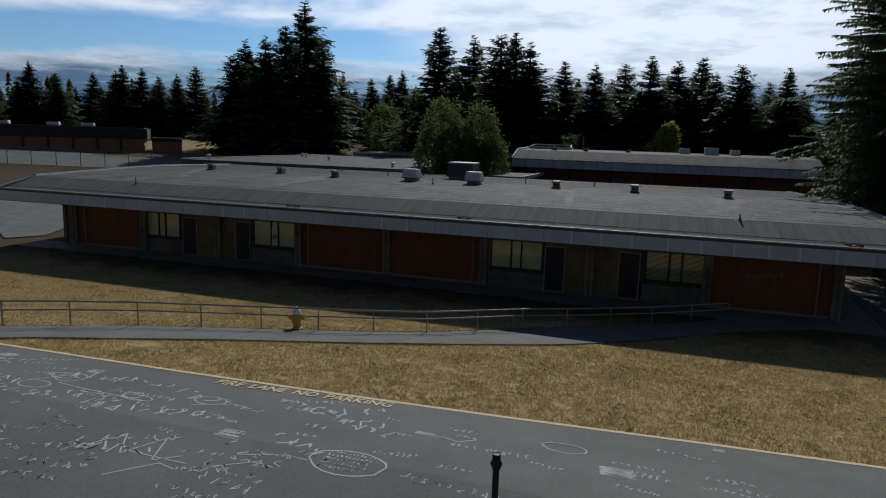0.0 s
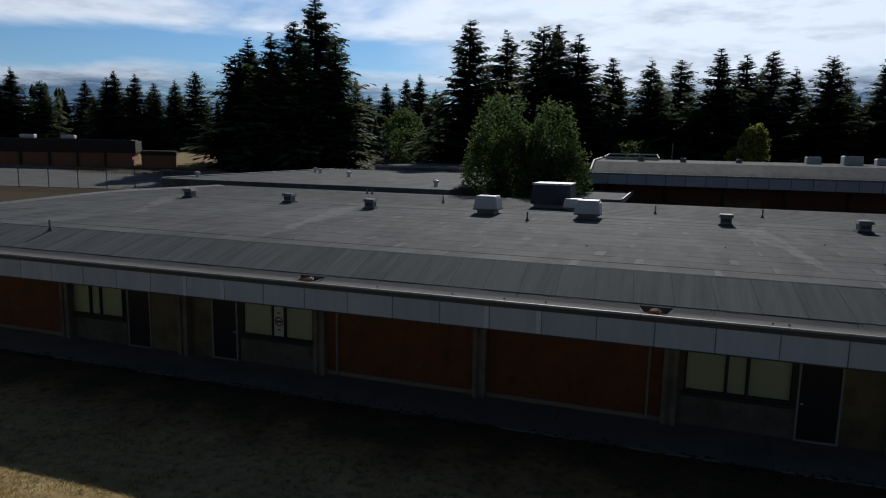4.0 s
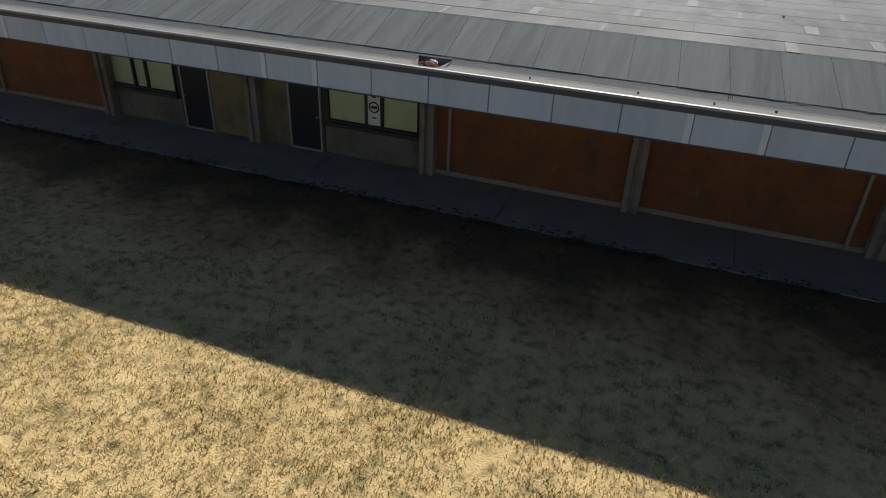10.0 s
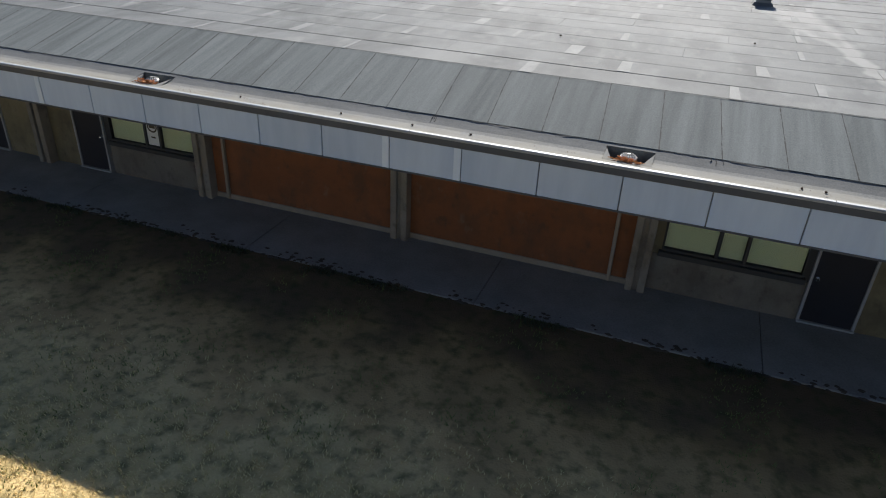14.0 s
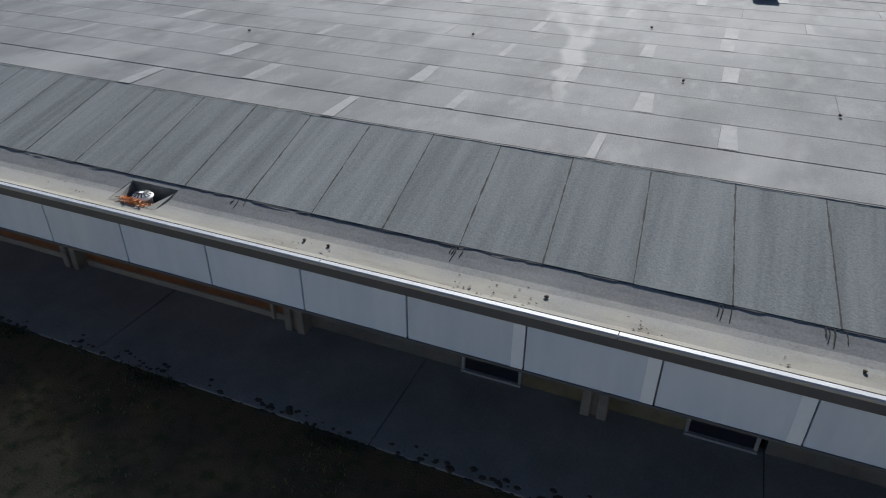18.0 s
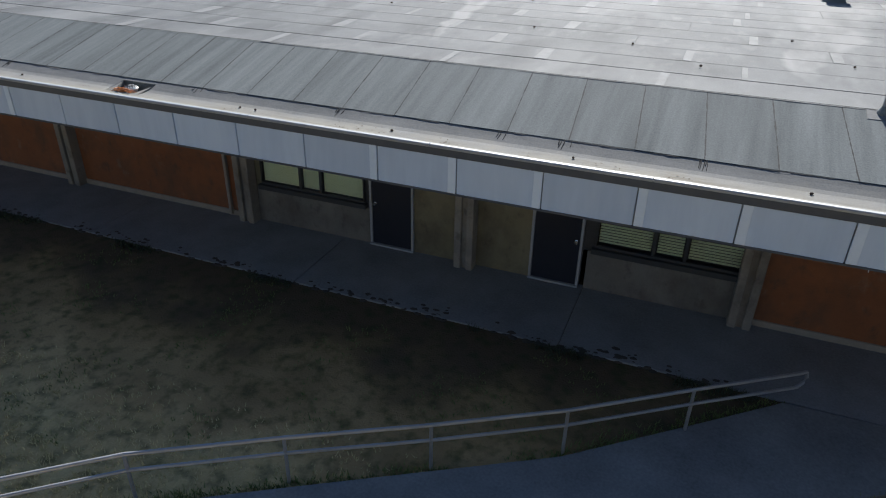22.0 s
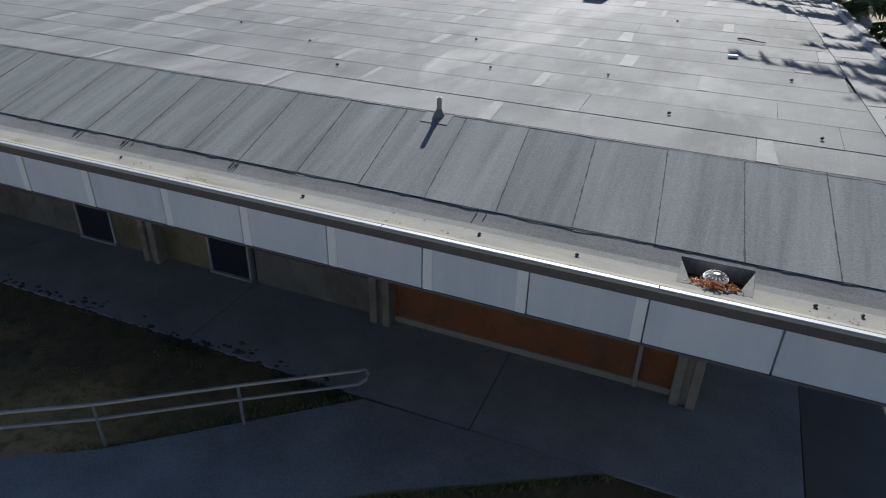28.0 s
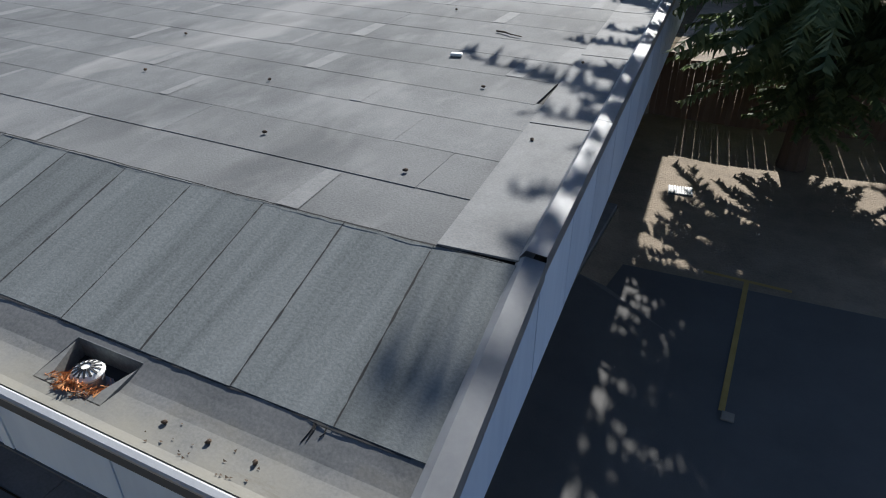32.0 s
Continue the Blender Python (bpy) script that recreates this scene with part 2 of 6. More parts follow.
def stains(n, l, geo, col):
    """Pale water streaks on the flat roof, running from the vents to the eave, and wide soft blotches."""
    sep = n.new("ShaderNodeSeparateXYZ")
    l.new(geo.outputs["Position"], sep.inputs[0])
    wob = n.new("ShaderNodeTexNoise"); wob.inputs["Scale"].default_value = 0.55; wob.inputs["Detail"].default_value = 2
    l.new(geo.outputs["Position"], wob.inputs["Vector"])
    # (x at y=0, lean, half width at the vent, y from, y to, strength)
    for x0, lean, wide, y0, y1, much in ((6.05, -0.2, 0.85, 1.6, 9.6, 0.5), (-10.6, -0.16, 0.8, 0.8, 11.5, 0.5), (-17.3, -0.5, 0.7, 4.0, 11.5, 0.5), (12.0, 0.16, 1.3, 1.2, 9.6, 0.45)):
        cx = n.new("ShaderNodeMath"); cx.operation = 'MULTIPLY_ADD'; cx.inputs[1].default_value = -lean; cx.inputs[2].default_value = -x0
        l.new(sep.outputs[1], cx.inputs[0])
        dx = n.new("ShaderNodeMath"); dx.operation = 'ADD'
        l.new(cx.outputs[0], dx.inputs[0]); l.new(sep.outputs[0], dx.inputs[1])
        wv = n.new("ShaderNodeMath"); wv.operation = 'MULTIPLY_ADD'; wv.inputs[1].default_value = 1.5; wv.inputs[2].default_value = -0.75
        l.new(wob.outputs["Fac"], wv.inputs[0])
        d2 = n.new("ShaderNodeMath"); d2.operation = 'ADD'
        l.new(dx.outputs[0], d2.inputs[0]); l.new(wv.outputs[0], d2.inputs[1])
        ab = n.new("ShaderNodeMath"); ab.operation = 'ABSOLUTE'
        l.new(d2.outputs[0], ab.inputs[0])
        w = n.new("ShaderNodeMapRange")
        w.inputs["From Min"].default_value, w.inputs["From Max"].default_value = y0, y1
        w.inputs["To Min"].default_value, w.inputs["To Max"].default_value = 0.1, wide
        l.new(sep.outputs[1], w.inputs["Value"])
        ra = n.new("ShaderNodeMath"); ra.operation = 'DIVIDE'
        l.new(ab.outputs[0], ra.inputs[0]); l.new(w.outputs[0], ra.inputs[1])
        mk = n.new("ShaderNodeMapRange"); mk.inputs["From Min"].default_value, mk.inputs["From Max"].default_value = 1.0, 0.55
        mk.inputs["To Max"].default_value = much
        l.new(ra.outputs[0], mk.inputs["Value"])
        lo = n.new("ShaderNodeMapRange"); lo.inputs["From Min"].default_value, lo.inputs["From Max"].default_value = y0 - 0.4, y0 + 0.6
        l.new(sep.outputs[1], lo.inputs["Value"])
        hi = n.new("ShaderNodeMapRange"); hi.inputs["From Min"].default_value, hi.inputs["From Max"].default_value = y1 + 0.3, y1 - 0.2
        l.new(sep.outputs[1], hi.inputs["Value"])
        a1 = n.new("ShaderNodeMath"); a1.operation = 'MULTIPLY'
        l.new(mk.outputs[0], a1.inputs[0]); l.new(lo.outputs[0], a1.inputs[1])
        a2 = n.new("ShaderNodeMath"); a2.operation = 'MULTIPLY'
        l.new(a1.outputs[0], a2.inputs[0]); l.new(hi.outputs[0], a2.inputs[1])
        mx = n.new("ShaderNodeMix"); mx.data_type = 'RGBA'; mx.inputs[7].default_value = (0.3, 0.295, 0.285, 1)
        l.new(a2.outputs[0], mx.inputs[0]); l.new(col, mx.inputs[6]); col = mx.outputs[2]
    # wide soft weathering, drawn out down the fall of the roof
    for scale, lo, hi, amount, paint in ((0.33, 0.48, 0.7, 0.45, (0.235, 0.237, 0.23, 1)), (0.9, 0.48, 0.68, 0.5, (0.05, 0.053, 0.056, 1)), (2.4, 0.55, 0.75, 0.3, (0.24, 0.24, 0.235, 1))):
        mp, t = n.new("ShaderNodeMapping"), n.new("ShaderNodeTexNoise")
        mp.inputs["Scale"].default_value, mp.inputs["Rotation"].default_value = (1.3, 0.55, 1), (0, 0, 0.25)
        l.new(geo.outputs["Position"], mp.inputs["Vector"]); l.new(mp.outputs[0], t.inputs["Vector"])
        t.inputs["Scale"].default_value, t.inputs["Detail"].default_value = scale, 5
        r = n.new("ShaderNodeMapRange"); r.inputs["From Min"].default_value, r.inputs["From Max"].default_value = lo, hi
        r.inputs["To Max"].default_value = amount
        l.new(t.outputs["Fac"], r.inputs["Value"])
        mx = n.new("ShaderNodeMix"); mx.data_type = 'RGBA'; mx.inputs[7].default_value = paint
        l.new(r.outputs[0], mx.inputs[0]); l.new(col, mx.inputs[6]); col = mx.outputs[2]
    return col


def silt(n, l, geo, col):
    """Cream silt dried along the low edge of the gutter."""
    sep, t = n.new("ShaderNodeSeparateXYZ"), n.new("ShaderNodeTexNoise")
    l.new(geo.outputs["Position"], sep.inputs[0]); l.new(geo.outputs["Position"], t.inputs["Vector"])
    t.inputs["Scale"].default_value, t.inputs["Detail"].default_value, t.inputs["Roughness"].default_value = 1.7, 7, 0.62
    a = n.new("ShaderNodeMath"); a.operation = 'MULTIPLY_ADD'; a.inputs[1].default_value = -1.0; a.inputs[2].default_value = -2.2
    l.new(sep.outputs[1], a.inputs[0])
    b = n.new("ShaderNodeMath"); b.operation = 'ADD'
    l.new(a.outputs[0], b.inputs[0]); l.new(t.outputs["Fac"], b.inputs[1])
    r = n.new("ShaderNodeMapRange"); r.inputs["From Min"].default_value, r.inputs["From Max"].default_value = 0.5, 1.0
    r.inputs["To Max"].default_value = 0.75
    l.new(b.outputs[0], r.inputs["Value"])
    mx = n.new("ShaderNodeMix"); mx.data_type = 'RGBA'; mx.inputs[7].default_value = (0.215, 0.202, 0.162, 1)
    l.new(r.outputs[0], mx.inputs[0]); l.new(col, mx.inputs[6])
    # brown lines of dirt left where water stood
    mp, u = n.new("ShaderNodeMapping"), n.new("ShaderNodeTexNoise")
    mp.inputs["Scale"].default_value = (1.1, 6.0, 1)
    l.new(geo.outputs["Position"], mp.inputs["Vector"]); l.new(mp.outputs[0], u.inputs["Vector"])
    u.inputs["Scale"].default_value, u.inputs["Detail"].default_value, u.inputs["Roughness"].default_value = 1.0, 8, 0.7
    q = n.new("ShaderNodeMapRange"); q.inputs["From Min"].default_value, q.inputs["From Max"].default_value = 0.52, 0.66
    q.inputs["To Max"].default_value = 0.9
    l.new(u.outputs["Fac"], q.inputs["Value"])
    k = n.new("ShaderNodeMath"); k.operation = 'MULTIPLY'
    l.new(q.outputs[0], k.inputs[0]); l.new(r.outputs[0], k.inputs[1])
    my = n.new("ShaderNodeMix"); my.data_type = 'RGBA'; my.inputs[7].default_value = (0.1, 0.085, 0.06, 1)
    l.new(k.outputs[0], my.inputs[0]); l.new(mx.outputs[2], my.inputs[6])
    return my.outputs[2]


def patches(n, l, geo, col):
    """Green tufts of living grass in the dry lawn, with shade painted in towards the building."""
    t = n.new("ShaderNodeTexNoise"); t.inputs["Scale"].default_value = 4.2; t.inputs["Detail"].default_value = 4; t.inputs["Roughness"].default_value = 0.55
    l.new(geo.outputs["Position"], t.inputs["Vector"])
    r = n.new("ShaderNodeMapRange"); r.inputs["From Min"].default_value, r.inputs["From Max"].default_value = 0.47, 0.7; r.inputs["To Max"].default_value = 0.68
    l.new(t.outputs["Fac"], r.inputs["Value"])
    # shade painted into the lawn towards the building; darkest band also bare soil beside the walkway
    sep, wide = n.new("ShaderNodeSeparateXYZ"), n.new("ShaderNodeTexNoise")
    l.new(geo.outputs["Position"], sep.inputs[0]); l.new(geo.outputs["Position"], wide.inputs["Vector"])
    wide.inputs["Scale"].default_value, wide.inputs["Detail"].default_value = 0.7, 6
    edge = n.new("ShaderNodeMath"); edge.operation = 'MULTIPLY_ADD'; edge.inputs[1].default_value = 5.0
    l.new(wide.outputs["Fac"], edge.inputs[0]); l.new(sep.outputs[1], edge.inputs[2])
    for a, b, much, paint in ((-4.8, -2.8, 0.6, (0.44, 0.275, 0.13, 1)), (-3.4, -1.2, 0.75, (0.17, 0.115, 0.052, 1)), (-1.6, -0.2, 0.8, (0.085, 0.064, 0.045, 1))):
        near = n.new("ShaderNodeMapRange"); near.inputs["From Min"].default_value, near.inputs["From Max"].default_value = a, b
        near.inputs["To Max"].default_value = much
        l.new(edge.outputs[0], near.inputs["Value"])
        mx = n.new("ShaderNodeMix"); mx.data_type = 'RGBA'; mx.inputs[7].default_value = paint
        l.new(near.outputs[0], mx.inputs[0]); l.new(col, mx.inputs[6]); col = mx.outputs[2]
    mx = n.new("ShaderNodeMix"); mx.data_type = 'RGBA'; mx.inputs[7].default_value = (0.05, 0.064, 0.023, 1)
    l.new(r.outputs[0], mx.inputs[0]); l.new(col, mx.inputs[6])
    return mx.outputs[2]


def grime(n, l, geo, col):
    """Old splashes and worn patches on painted walls."""
    for scale, lo, hi, much, paint in ((1.3, 0.48, 0.66, 0.5, (0.055, 0.045, 0.035, 1)), (4.5, 0.56, 0.7, 0.45, (0.05, 0.042, 0.034, 1)), (2.6, 0.6, 0.74, 0.35, (0.23, 0.2, 0.16, 1))):
        mp, t = n.new("ShaderNodeMapping"), n.new("ShaderNodeTexNoise")
        mp.inputs["Scale"].default_value = (1, 1, 0.7); mp.inputs["Location"].default_value = (scale, 0, 3 * scale)
        l.new(geo.outputs["Position"], mp.inputs["Vector"]); l.new(mp.outputs[0], t.inputs["Vector"])
        t.inputs["Scale"].default_value, t.inputs["Detail"].default_value, t.inputs["Roughness"].default_value = scale, 6, 0.6
        r = n.new("ShaderNodeMapRange"); r.inputs["From Min"].default_value, r.inputs["From Max"].default_value = lo, hi
        r.inputs["To Max"].default_value = much
        l.new(t.outputs["Fac"], r.inputs["Value"])
        mx = n.new("ShaderNodeMix"); mx.data_type = 'RGBA'; mx.inputs[7].default_value = paint
        l.new(r.outputs[0], mx.inputs[0]); l.new(col, mx.inputs[6]); col = mx.outputs[2]
    return col


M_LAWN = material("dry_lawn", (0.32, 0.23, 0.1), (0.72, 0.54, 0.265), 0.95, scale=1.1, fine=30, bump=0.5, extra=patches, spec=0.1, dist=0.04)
M_BLADE = leafy("straw_blades", (0.74, 0.57, 0.28), (0.46, 0.38, 0.16), 0.1, 0.25)
M_GREENBLADE = leafy("green_blades", (0.1, 0.14, 0.035), (0.22, 0.23, 0.075), 0.1, 0.35)
# paler copy of the path concrete, its colour raised to brighten the walkway's shade
M_WALK = material("shade_lifted_concrete", (0.145, 0.147, 0.149), (0.29, 0.292, 0.294), 0.9, scale=0.9, fine=26, bump=0.25, grain=0.9)
M_WEED = leafy("dark_weeds", (0.045, 0.055, 0.028), (0.085, 0.09, 0.05), 0.1, 0.2)
M_SOIL = material("dark_soil", (0.04, 0.033, 0.027), (0.085, 0.07, 0.055), 0.95, scale=5, fine=40, bump=0.5)
M_ASPHALT = material("grey_asphalt", (0.11, 0.112, 0.107), (0.25, 0.248, 0.235), 0.9, scale=0.3, fine=24, bump=0.4, grain=0.9)
M_TAR = material("dark_asphalt", (0.075, 0.074, 0.074), (0.125, 0.122, 0.118), 0.9, scale=0.8, fine=60, bump=0.35)
M_CONC = material("worn_concrete", (0.12, 0.12, 0.117), (0.26, 0.258, 0.25), 0.9, scale=0.9, fine=26, bump=0.3, grain=0.9)
M_GRAVEL = material("sandy_gravel", (0.15, 0.12, 0.087), (0.33, 0.27, 0.2), 0.95, scale=1.5, fine=22, bump=1.0, dist=0.03)
M_ROOF = material("roll_roofing", (0.08, 0.084, 0.086), (0.174, 0.178, 0.179), 0.85, scale=0.45, fine=42, bump=0.3, each=0.07, grain=1.0, extra=stains, stretch=(0.6, 1, 1), spec=0.2)
M_LAP = material("pale_lap", (0.098, 0.101, 0.102), (0.2, 0.204, 0.203), 0.85, scale=2.2, fine=42, bump=0.2, grain=0.9)
M_MANSARD = material("slate_grey_roofing", (0.078, 0.088, 0.089), (0.222, 0.238, 0.236), 0.92, scale=1.1, fine=42, bump=0.25, each=0.08, grain=0.81, stretch=(3.4, 0.2, 0.2), spec=0.15)
M_FELT = material("black_felt", (0.02, 0.02, 0.02), (0.035, 0.035, 0.035), 0.9, bump=0.1)
M_GUTTER = material("silted_gutter", (0.085, 0.09, 0.092), (0.2, 0.2, 0.195), 0.9, scale=1.6, fine=40, bump=0.1, stretch=(0.7, 1.6, 1), extra=silt, grain=1.0)
M_CAP = material("bright_metal_edge", (0.27, 0.28, 0.295), (0.38, 0.39, 0.4), 0.6, metal=0.2, scale=2, fine=20, bump=0.03)
M_BAND = material("dark_metal_band", (0.05, 0.058, 0.072), (0.08, 0.09, 0.108), 0.6, bump=0.05)
M_FASCIA = material("pale_blue_grey_panel", (0.36, 0.46, 0.62), (0.55, 0.65, 0.79), 0.6, scale=1.3, fine=9, bump=0.03, each=0.05, stretch=(1, 1, 0.16))
M_BATTEN = material("pale_cover_strip", (0.55, 0.65, 0.78), (0.66, 0.75, 0.86), 0.55, bump=0.03)
M_JOINT = material("dark_panel_joint", (0.16, 0.185, 0.225), (0.24, 0.27, 0.31), 0.6, bump=0.03)
M_SOFFIT = material("painted_soffit", (0.32, 0.31, 0.28), (0.42, 0.4, 0.36), 0.8, scale=0.6, bump=0.05)
M_ORANGE = material("rust_orange_panel", (0.155, 0.056, 0.02), (0.25, 0.096, 0.036), 0.75, scale=0.7, fine=25, bump=0.12, stretch=(1, 1, 2), extra=grime)
M_BLOCK = material("rough_grey_block", (0.115, 0.105, 0.09), (0.21, 0.195, 0.17), 0.9, scale=0.8, fine=30, bump=0.4, extra=grime)
M_OLIVE = material("olive_tan_panel", (0.15, 0.128, 0.075), (0.24, 0.206, 0.125), 0.8, scale=1.0, fine=20, bump=0.1, extra=grime)
M_PIER = material("concrete_pier", (0.17, 0.152, 0.125), (0.29, 0.265, 0.225), 0.85, scale=1.2, fine=30, bump=0.25, extra=grime)
M_TRIM = material("pale_timber_trim", (0.22, 0.19, 0.155), (0.33, 0.29, 0.24), 0.7, bump=0.05)
M_DARKFRAME = material("dark_bronze_frame", (0.028, 0.03, 0.032), (0.05, 0.05, 0.052), 0.5, bump=0.03)
M_DOOR = material("midnight_door_paint", (0.010, 0.012, 0.02), (0.02, 0.022, 0.032), 0.45, scale=1.5, bump=0.04)
M_STEEL = material("galvanised_pipe", (0.26, 0.255, 0.25), (0.4, 0.395, 0.39), 0.32, metal=0.5, scale=3, fine=30, bump=0.04)
M_CHROME = material("steel_knob", (0.6, 0.6, 0.6), (0.7, 0.7, 0.7), 0.2, metal=1.0, bump=0.0)
M_BLIND = material("lime_blind", (0.74, 0.78, 0.46), (0.84, 0.86, 0.6), 0.7, scale=2, bump=0.05)
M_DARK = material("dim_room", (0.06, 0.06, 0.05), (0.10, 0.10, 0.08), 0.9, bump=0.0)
M_GLASS = glazing("window_glass", (0.93, 0.96, 0.93))
M_HOOD = material("white_hood_paint", (0.66, 0.67, 0.68), (0.8, 0.8, 0.8), 0.5, scale=2, bump=0.03)
M_DULL = material("weathered_grey_metal", (0.20, 0.20, 0.205), (0.32, 0.32, 0.325), 0.55, metal=0.4, scale=2, bump=0.06)
M_PLASTIC = material("chalky_white_dome", (0.62, 0.62, 0.58), (0.76, 0.75, 0.71), 0.6, bump=0.08)
M_NEEDLE = leafy("rust_needles", (0.40, 0.15, 0.055), (0.6, 0.29, 0.12), 0.1, 0.1)
M_CONE = material("brown_cone", (0.05, 0.035, 0.025), (0.11, 0.075, 0.05), 0.9, scale=20, bump=0.4)
M_YELLOW = material("yellow_paint", (0.55, 0.36, 0.06), (0.68, 0.48, 0.12), 0.75, scale=6, fine=40, bump=0.15)
M_OCHRE = material("faded_ochre_paint", (0.3, 0.2, 0.05), (0.46, 0.33, 0.11), 0.8, scale=4, fine=40, bump=0.15)
M_LINE = material("cream_line_paint", (0.72, 0.58, 0.33), (0.86, 0.75, 0.5), 0.85, scale=5, fine=40, bump=0.1)
M_CHALK = material("chalk", (0.5, 0.5, 0.51), (0.8, 0.8, 0.8), 0.95, scale=9, fine=60, bump=0.1)
M_BLACK = material("black_post", (0.012, 0.012, 0.013), (0.022, 0.022, 0.022), 0.6, bump=0.05)
M_BARK = material("rough_bark", (0.055, 0.04, 0.03), (0.12, 0.09, 0.07), 0.95, scale=3, fine=18, bump=0.8, stretch=(3, 3, 0.5), dist=0.03)
M_FIR = leafy("fir_needles", (0.09, 0.125, 0.062), (0.19, 0.235, 0.115), 0.3, 0.55)
M_LEAF = leafy("broad_leaves", (0.075, 0.12, 0.035), (0.19, 0.26, 0.085), 0.25, 0.55)
M_YLEAF = leafy("yellow_green_leaves", (0.22, 0.26, 0.05), (0.4, 0.4, 0.11), 0.2, 0.55)
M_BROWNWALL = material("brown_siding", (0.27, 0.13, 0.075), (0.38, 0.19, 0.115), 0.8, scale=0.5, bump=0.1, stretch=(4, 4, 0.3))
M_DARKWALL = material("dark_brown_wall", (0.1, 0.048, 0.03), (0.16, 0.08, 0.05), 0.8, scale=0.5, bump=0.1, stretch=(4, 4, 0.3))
M_DARKROOF = material("dark_brown_fascia", (0.035, 0.028, 0.026), (0.06, 0.05, 0.045), 0.8, bump=0.05)
M_BOARD = material("weathered_fence_board", (0.11, 0.07, 0.05), (0.19, 0.13, 0.095), 0.9, scale=2, fine=20, bump=0.3, each=0.15, stretch=(3, 3, 0.4))
M_FIELD = material("mown_yellow_field", (0.33, 0.23, 0.09), (0.45, 0.33, 0.15), 0.95, scale=0.15, fine=3, bump=0.2)
M_HOUSE = material("pale_house_siding", (0.4, 0.39, 0.37), (0.5, 0.49, 0.47), 0.8, bump=0.05)
M_CARW = material("silver_car_paint", (0.5, 0.51, 0.53), (0.6, 0.61, 0.62), 0.25, metal=0.5, bump=0.0)
M_CARD = material("dark_car_paint", (0.03, 0.035, 0.05), (0.05, 0.055, 0.07), 0.25, metal=0.4, bump=0.0)
M_TYRE = material("tyre_rubber", (0.015, 0.015, 0.015), (0.025, 0.025, 0.025), 0.9, bump=0.1)
M_WHITE = material("white_paint", (0.7, 0.7, 0.68), (0.8, 0.8, 0.78), 0.7, bump=0.05)
M_RED = material("brown_red_seal", (0.05, 0.04, 0.025), (0.09, 0.07, 0.04), 0.7, bump=0.0)


# ---- mesh helpers ----
def mesh_of(name, bm, mat):
    me = bpy.data.meshes.new(name)
    bm.to_mesh(me)
    bm.free()
    me.materials.append(mat)
    return me


def part(name, bm, mat, parent=None, label=""):
    """Link a bmesh as one mesh object, under a thing or a part."""
    ob = new(name, mesh_of(name, bm, mat))
    if parent:
        ob.parent = parent
    if label:
        ob["label"] = label
    return ob


def raw(name, verts, faces, mat, parent=None):
    me = bpy.data.meshes.new(name)
    me.from_pydata(verts, [], faces)
    me.materials.append(mat)
    ob = new(name, me)
    if parent:
        ob.parent = parent
    return ob


def thing(name, at, label, category, group="", kind="", rz=0):
    ob = new(name)
    ob.empty_display_size = 0.2
    ob.matrix_basis = pose(*at, 0, 0, rz)
    return tagged(ob, label, category, group, kind)


def box(bm, x0, y0, z0, x1, y1, z1, bevel=0.0):
    vs = [bm.verts.new(p) for p in ((x0, y0, z0), (x1, y0, z0), (x1, y1, z0), (x0, y1, z0), (x0, y0, z1), (x1, y0, z1), (x1, y1, z1), (x0, y1, z1))]
    fs = [bm.faces.new([vs[i] for i in f]) for f in ((3, 2, 1, 0), (4, 5, 6, 7), (0, 1, 5, 4), (1, 2, 6, 5), (2, 3, 7, 6), (3, 0, 4, 7))]
    if bevel:
        es = list({e for f in fs for e in f.edges})
        bmesh.ops.bevel(bm, geom=es, offset=bevel, segments=1, affect='EDGES')
    return bm


def bx(*a, bevel=0.0):
    return box(bmesh.new(), *a, bevel=bevel)


def frustum(bm, lo, hi, z0, z1):
    """A tapered box between two rectangles (x0, y0, x1, y1)."""
    vs = [bm.verts.new((x, y, z)) for r, z in ((lo, z0), (hi, z1)) for x, y in ((r[0], r[1]), (r[2], r[1]), (r[2], r[3]), (r[0], r[3]))]
    for f in ((3, 2, 1, 0), (4, 5, 6, 7), (0, 1, 5, 4), (1, 2, 6, 5), (2, 3, 7, 6), (3, 0, 4, 7)):
        bm.faces.new([vs[i] for i in f])
    return bm


def tube(bm, points, radius, sides=8, taper=1.0, cap=True):
    """A round bar through points."""
    pts = [Vector(p) for p in points]
    rings = []
    for i, p in enumerate(pts):
        d = (pts[min(i + 1, len(pts) - 1)] - pts[max(i - 1, 0)]).normalized()
        side = d.cross(Vector((0, 0, 1)) if abs(d.z) < 0.95 else Vector((1, 0, 0))).normalized()
        up = side.cross(d)
        r = radius * (1 + (taper - 1) * i / max(1, len(pts) - 1))
        rings.append([bm.verts.new(p + r * (math.cos(a) * side + math.sin(a) * up)) for a in (math.tau * k / sides for k in range(sides))])
    for a, b in zip(rings, rings[1:]):
        for k in range(sides):
            bm.faces.new((a[k], a[(k + 1) % sides], b[(k + 1) % sides], b[k]))
    if cap:
        bm.faces.new(rings[0][::-1]); bm.faces.new(rings[-1])
    return bm


def lathe(bm, profile, sides=16, at=(0, 0, 0)):
    rings = [[bm.verts.new((at[0] + r * math.cos(math.tau * k / sides), at[1] + r * math.sin(math.tau * k / sides), at[2] + z)) for k in range(sides)] for r, z in profile]
    for a, b in zip(rings, rings[1:]):
        for k in range(sides):
            bm.faces.new((a[k], a[(k + 1) % sides], b[(k + 1) % sides], b[k]))
    bm.faces.new(rings[0][::-1]); bm.faces.new(rings[-1])
    return bm


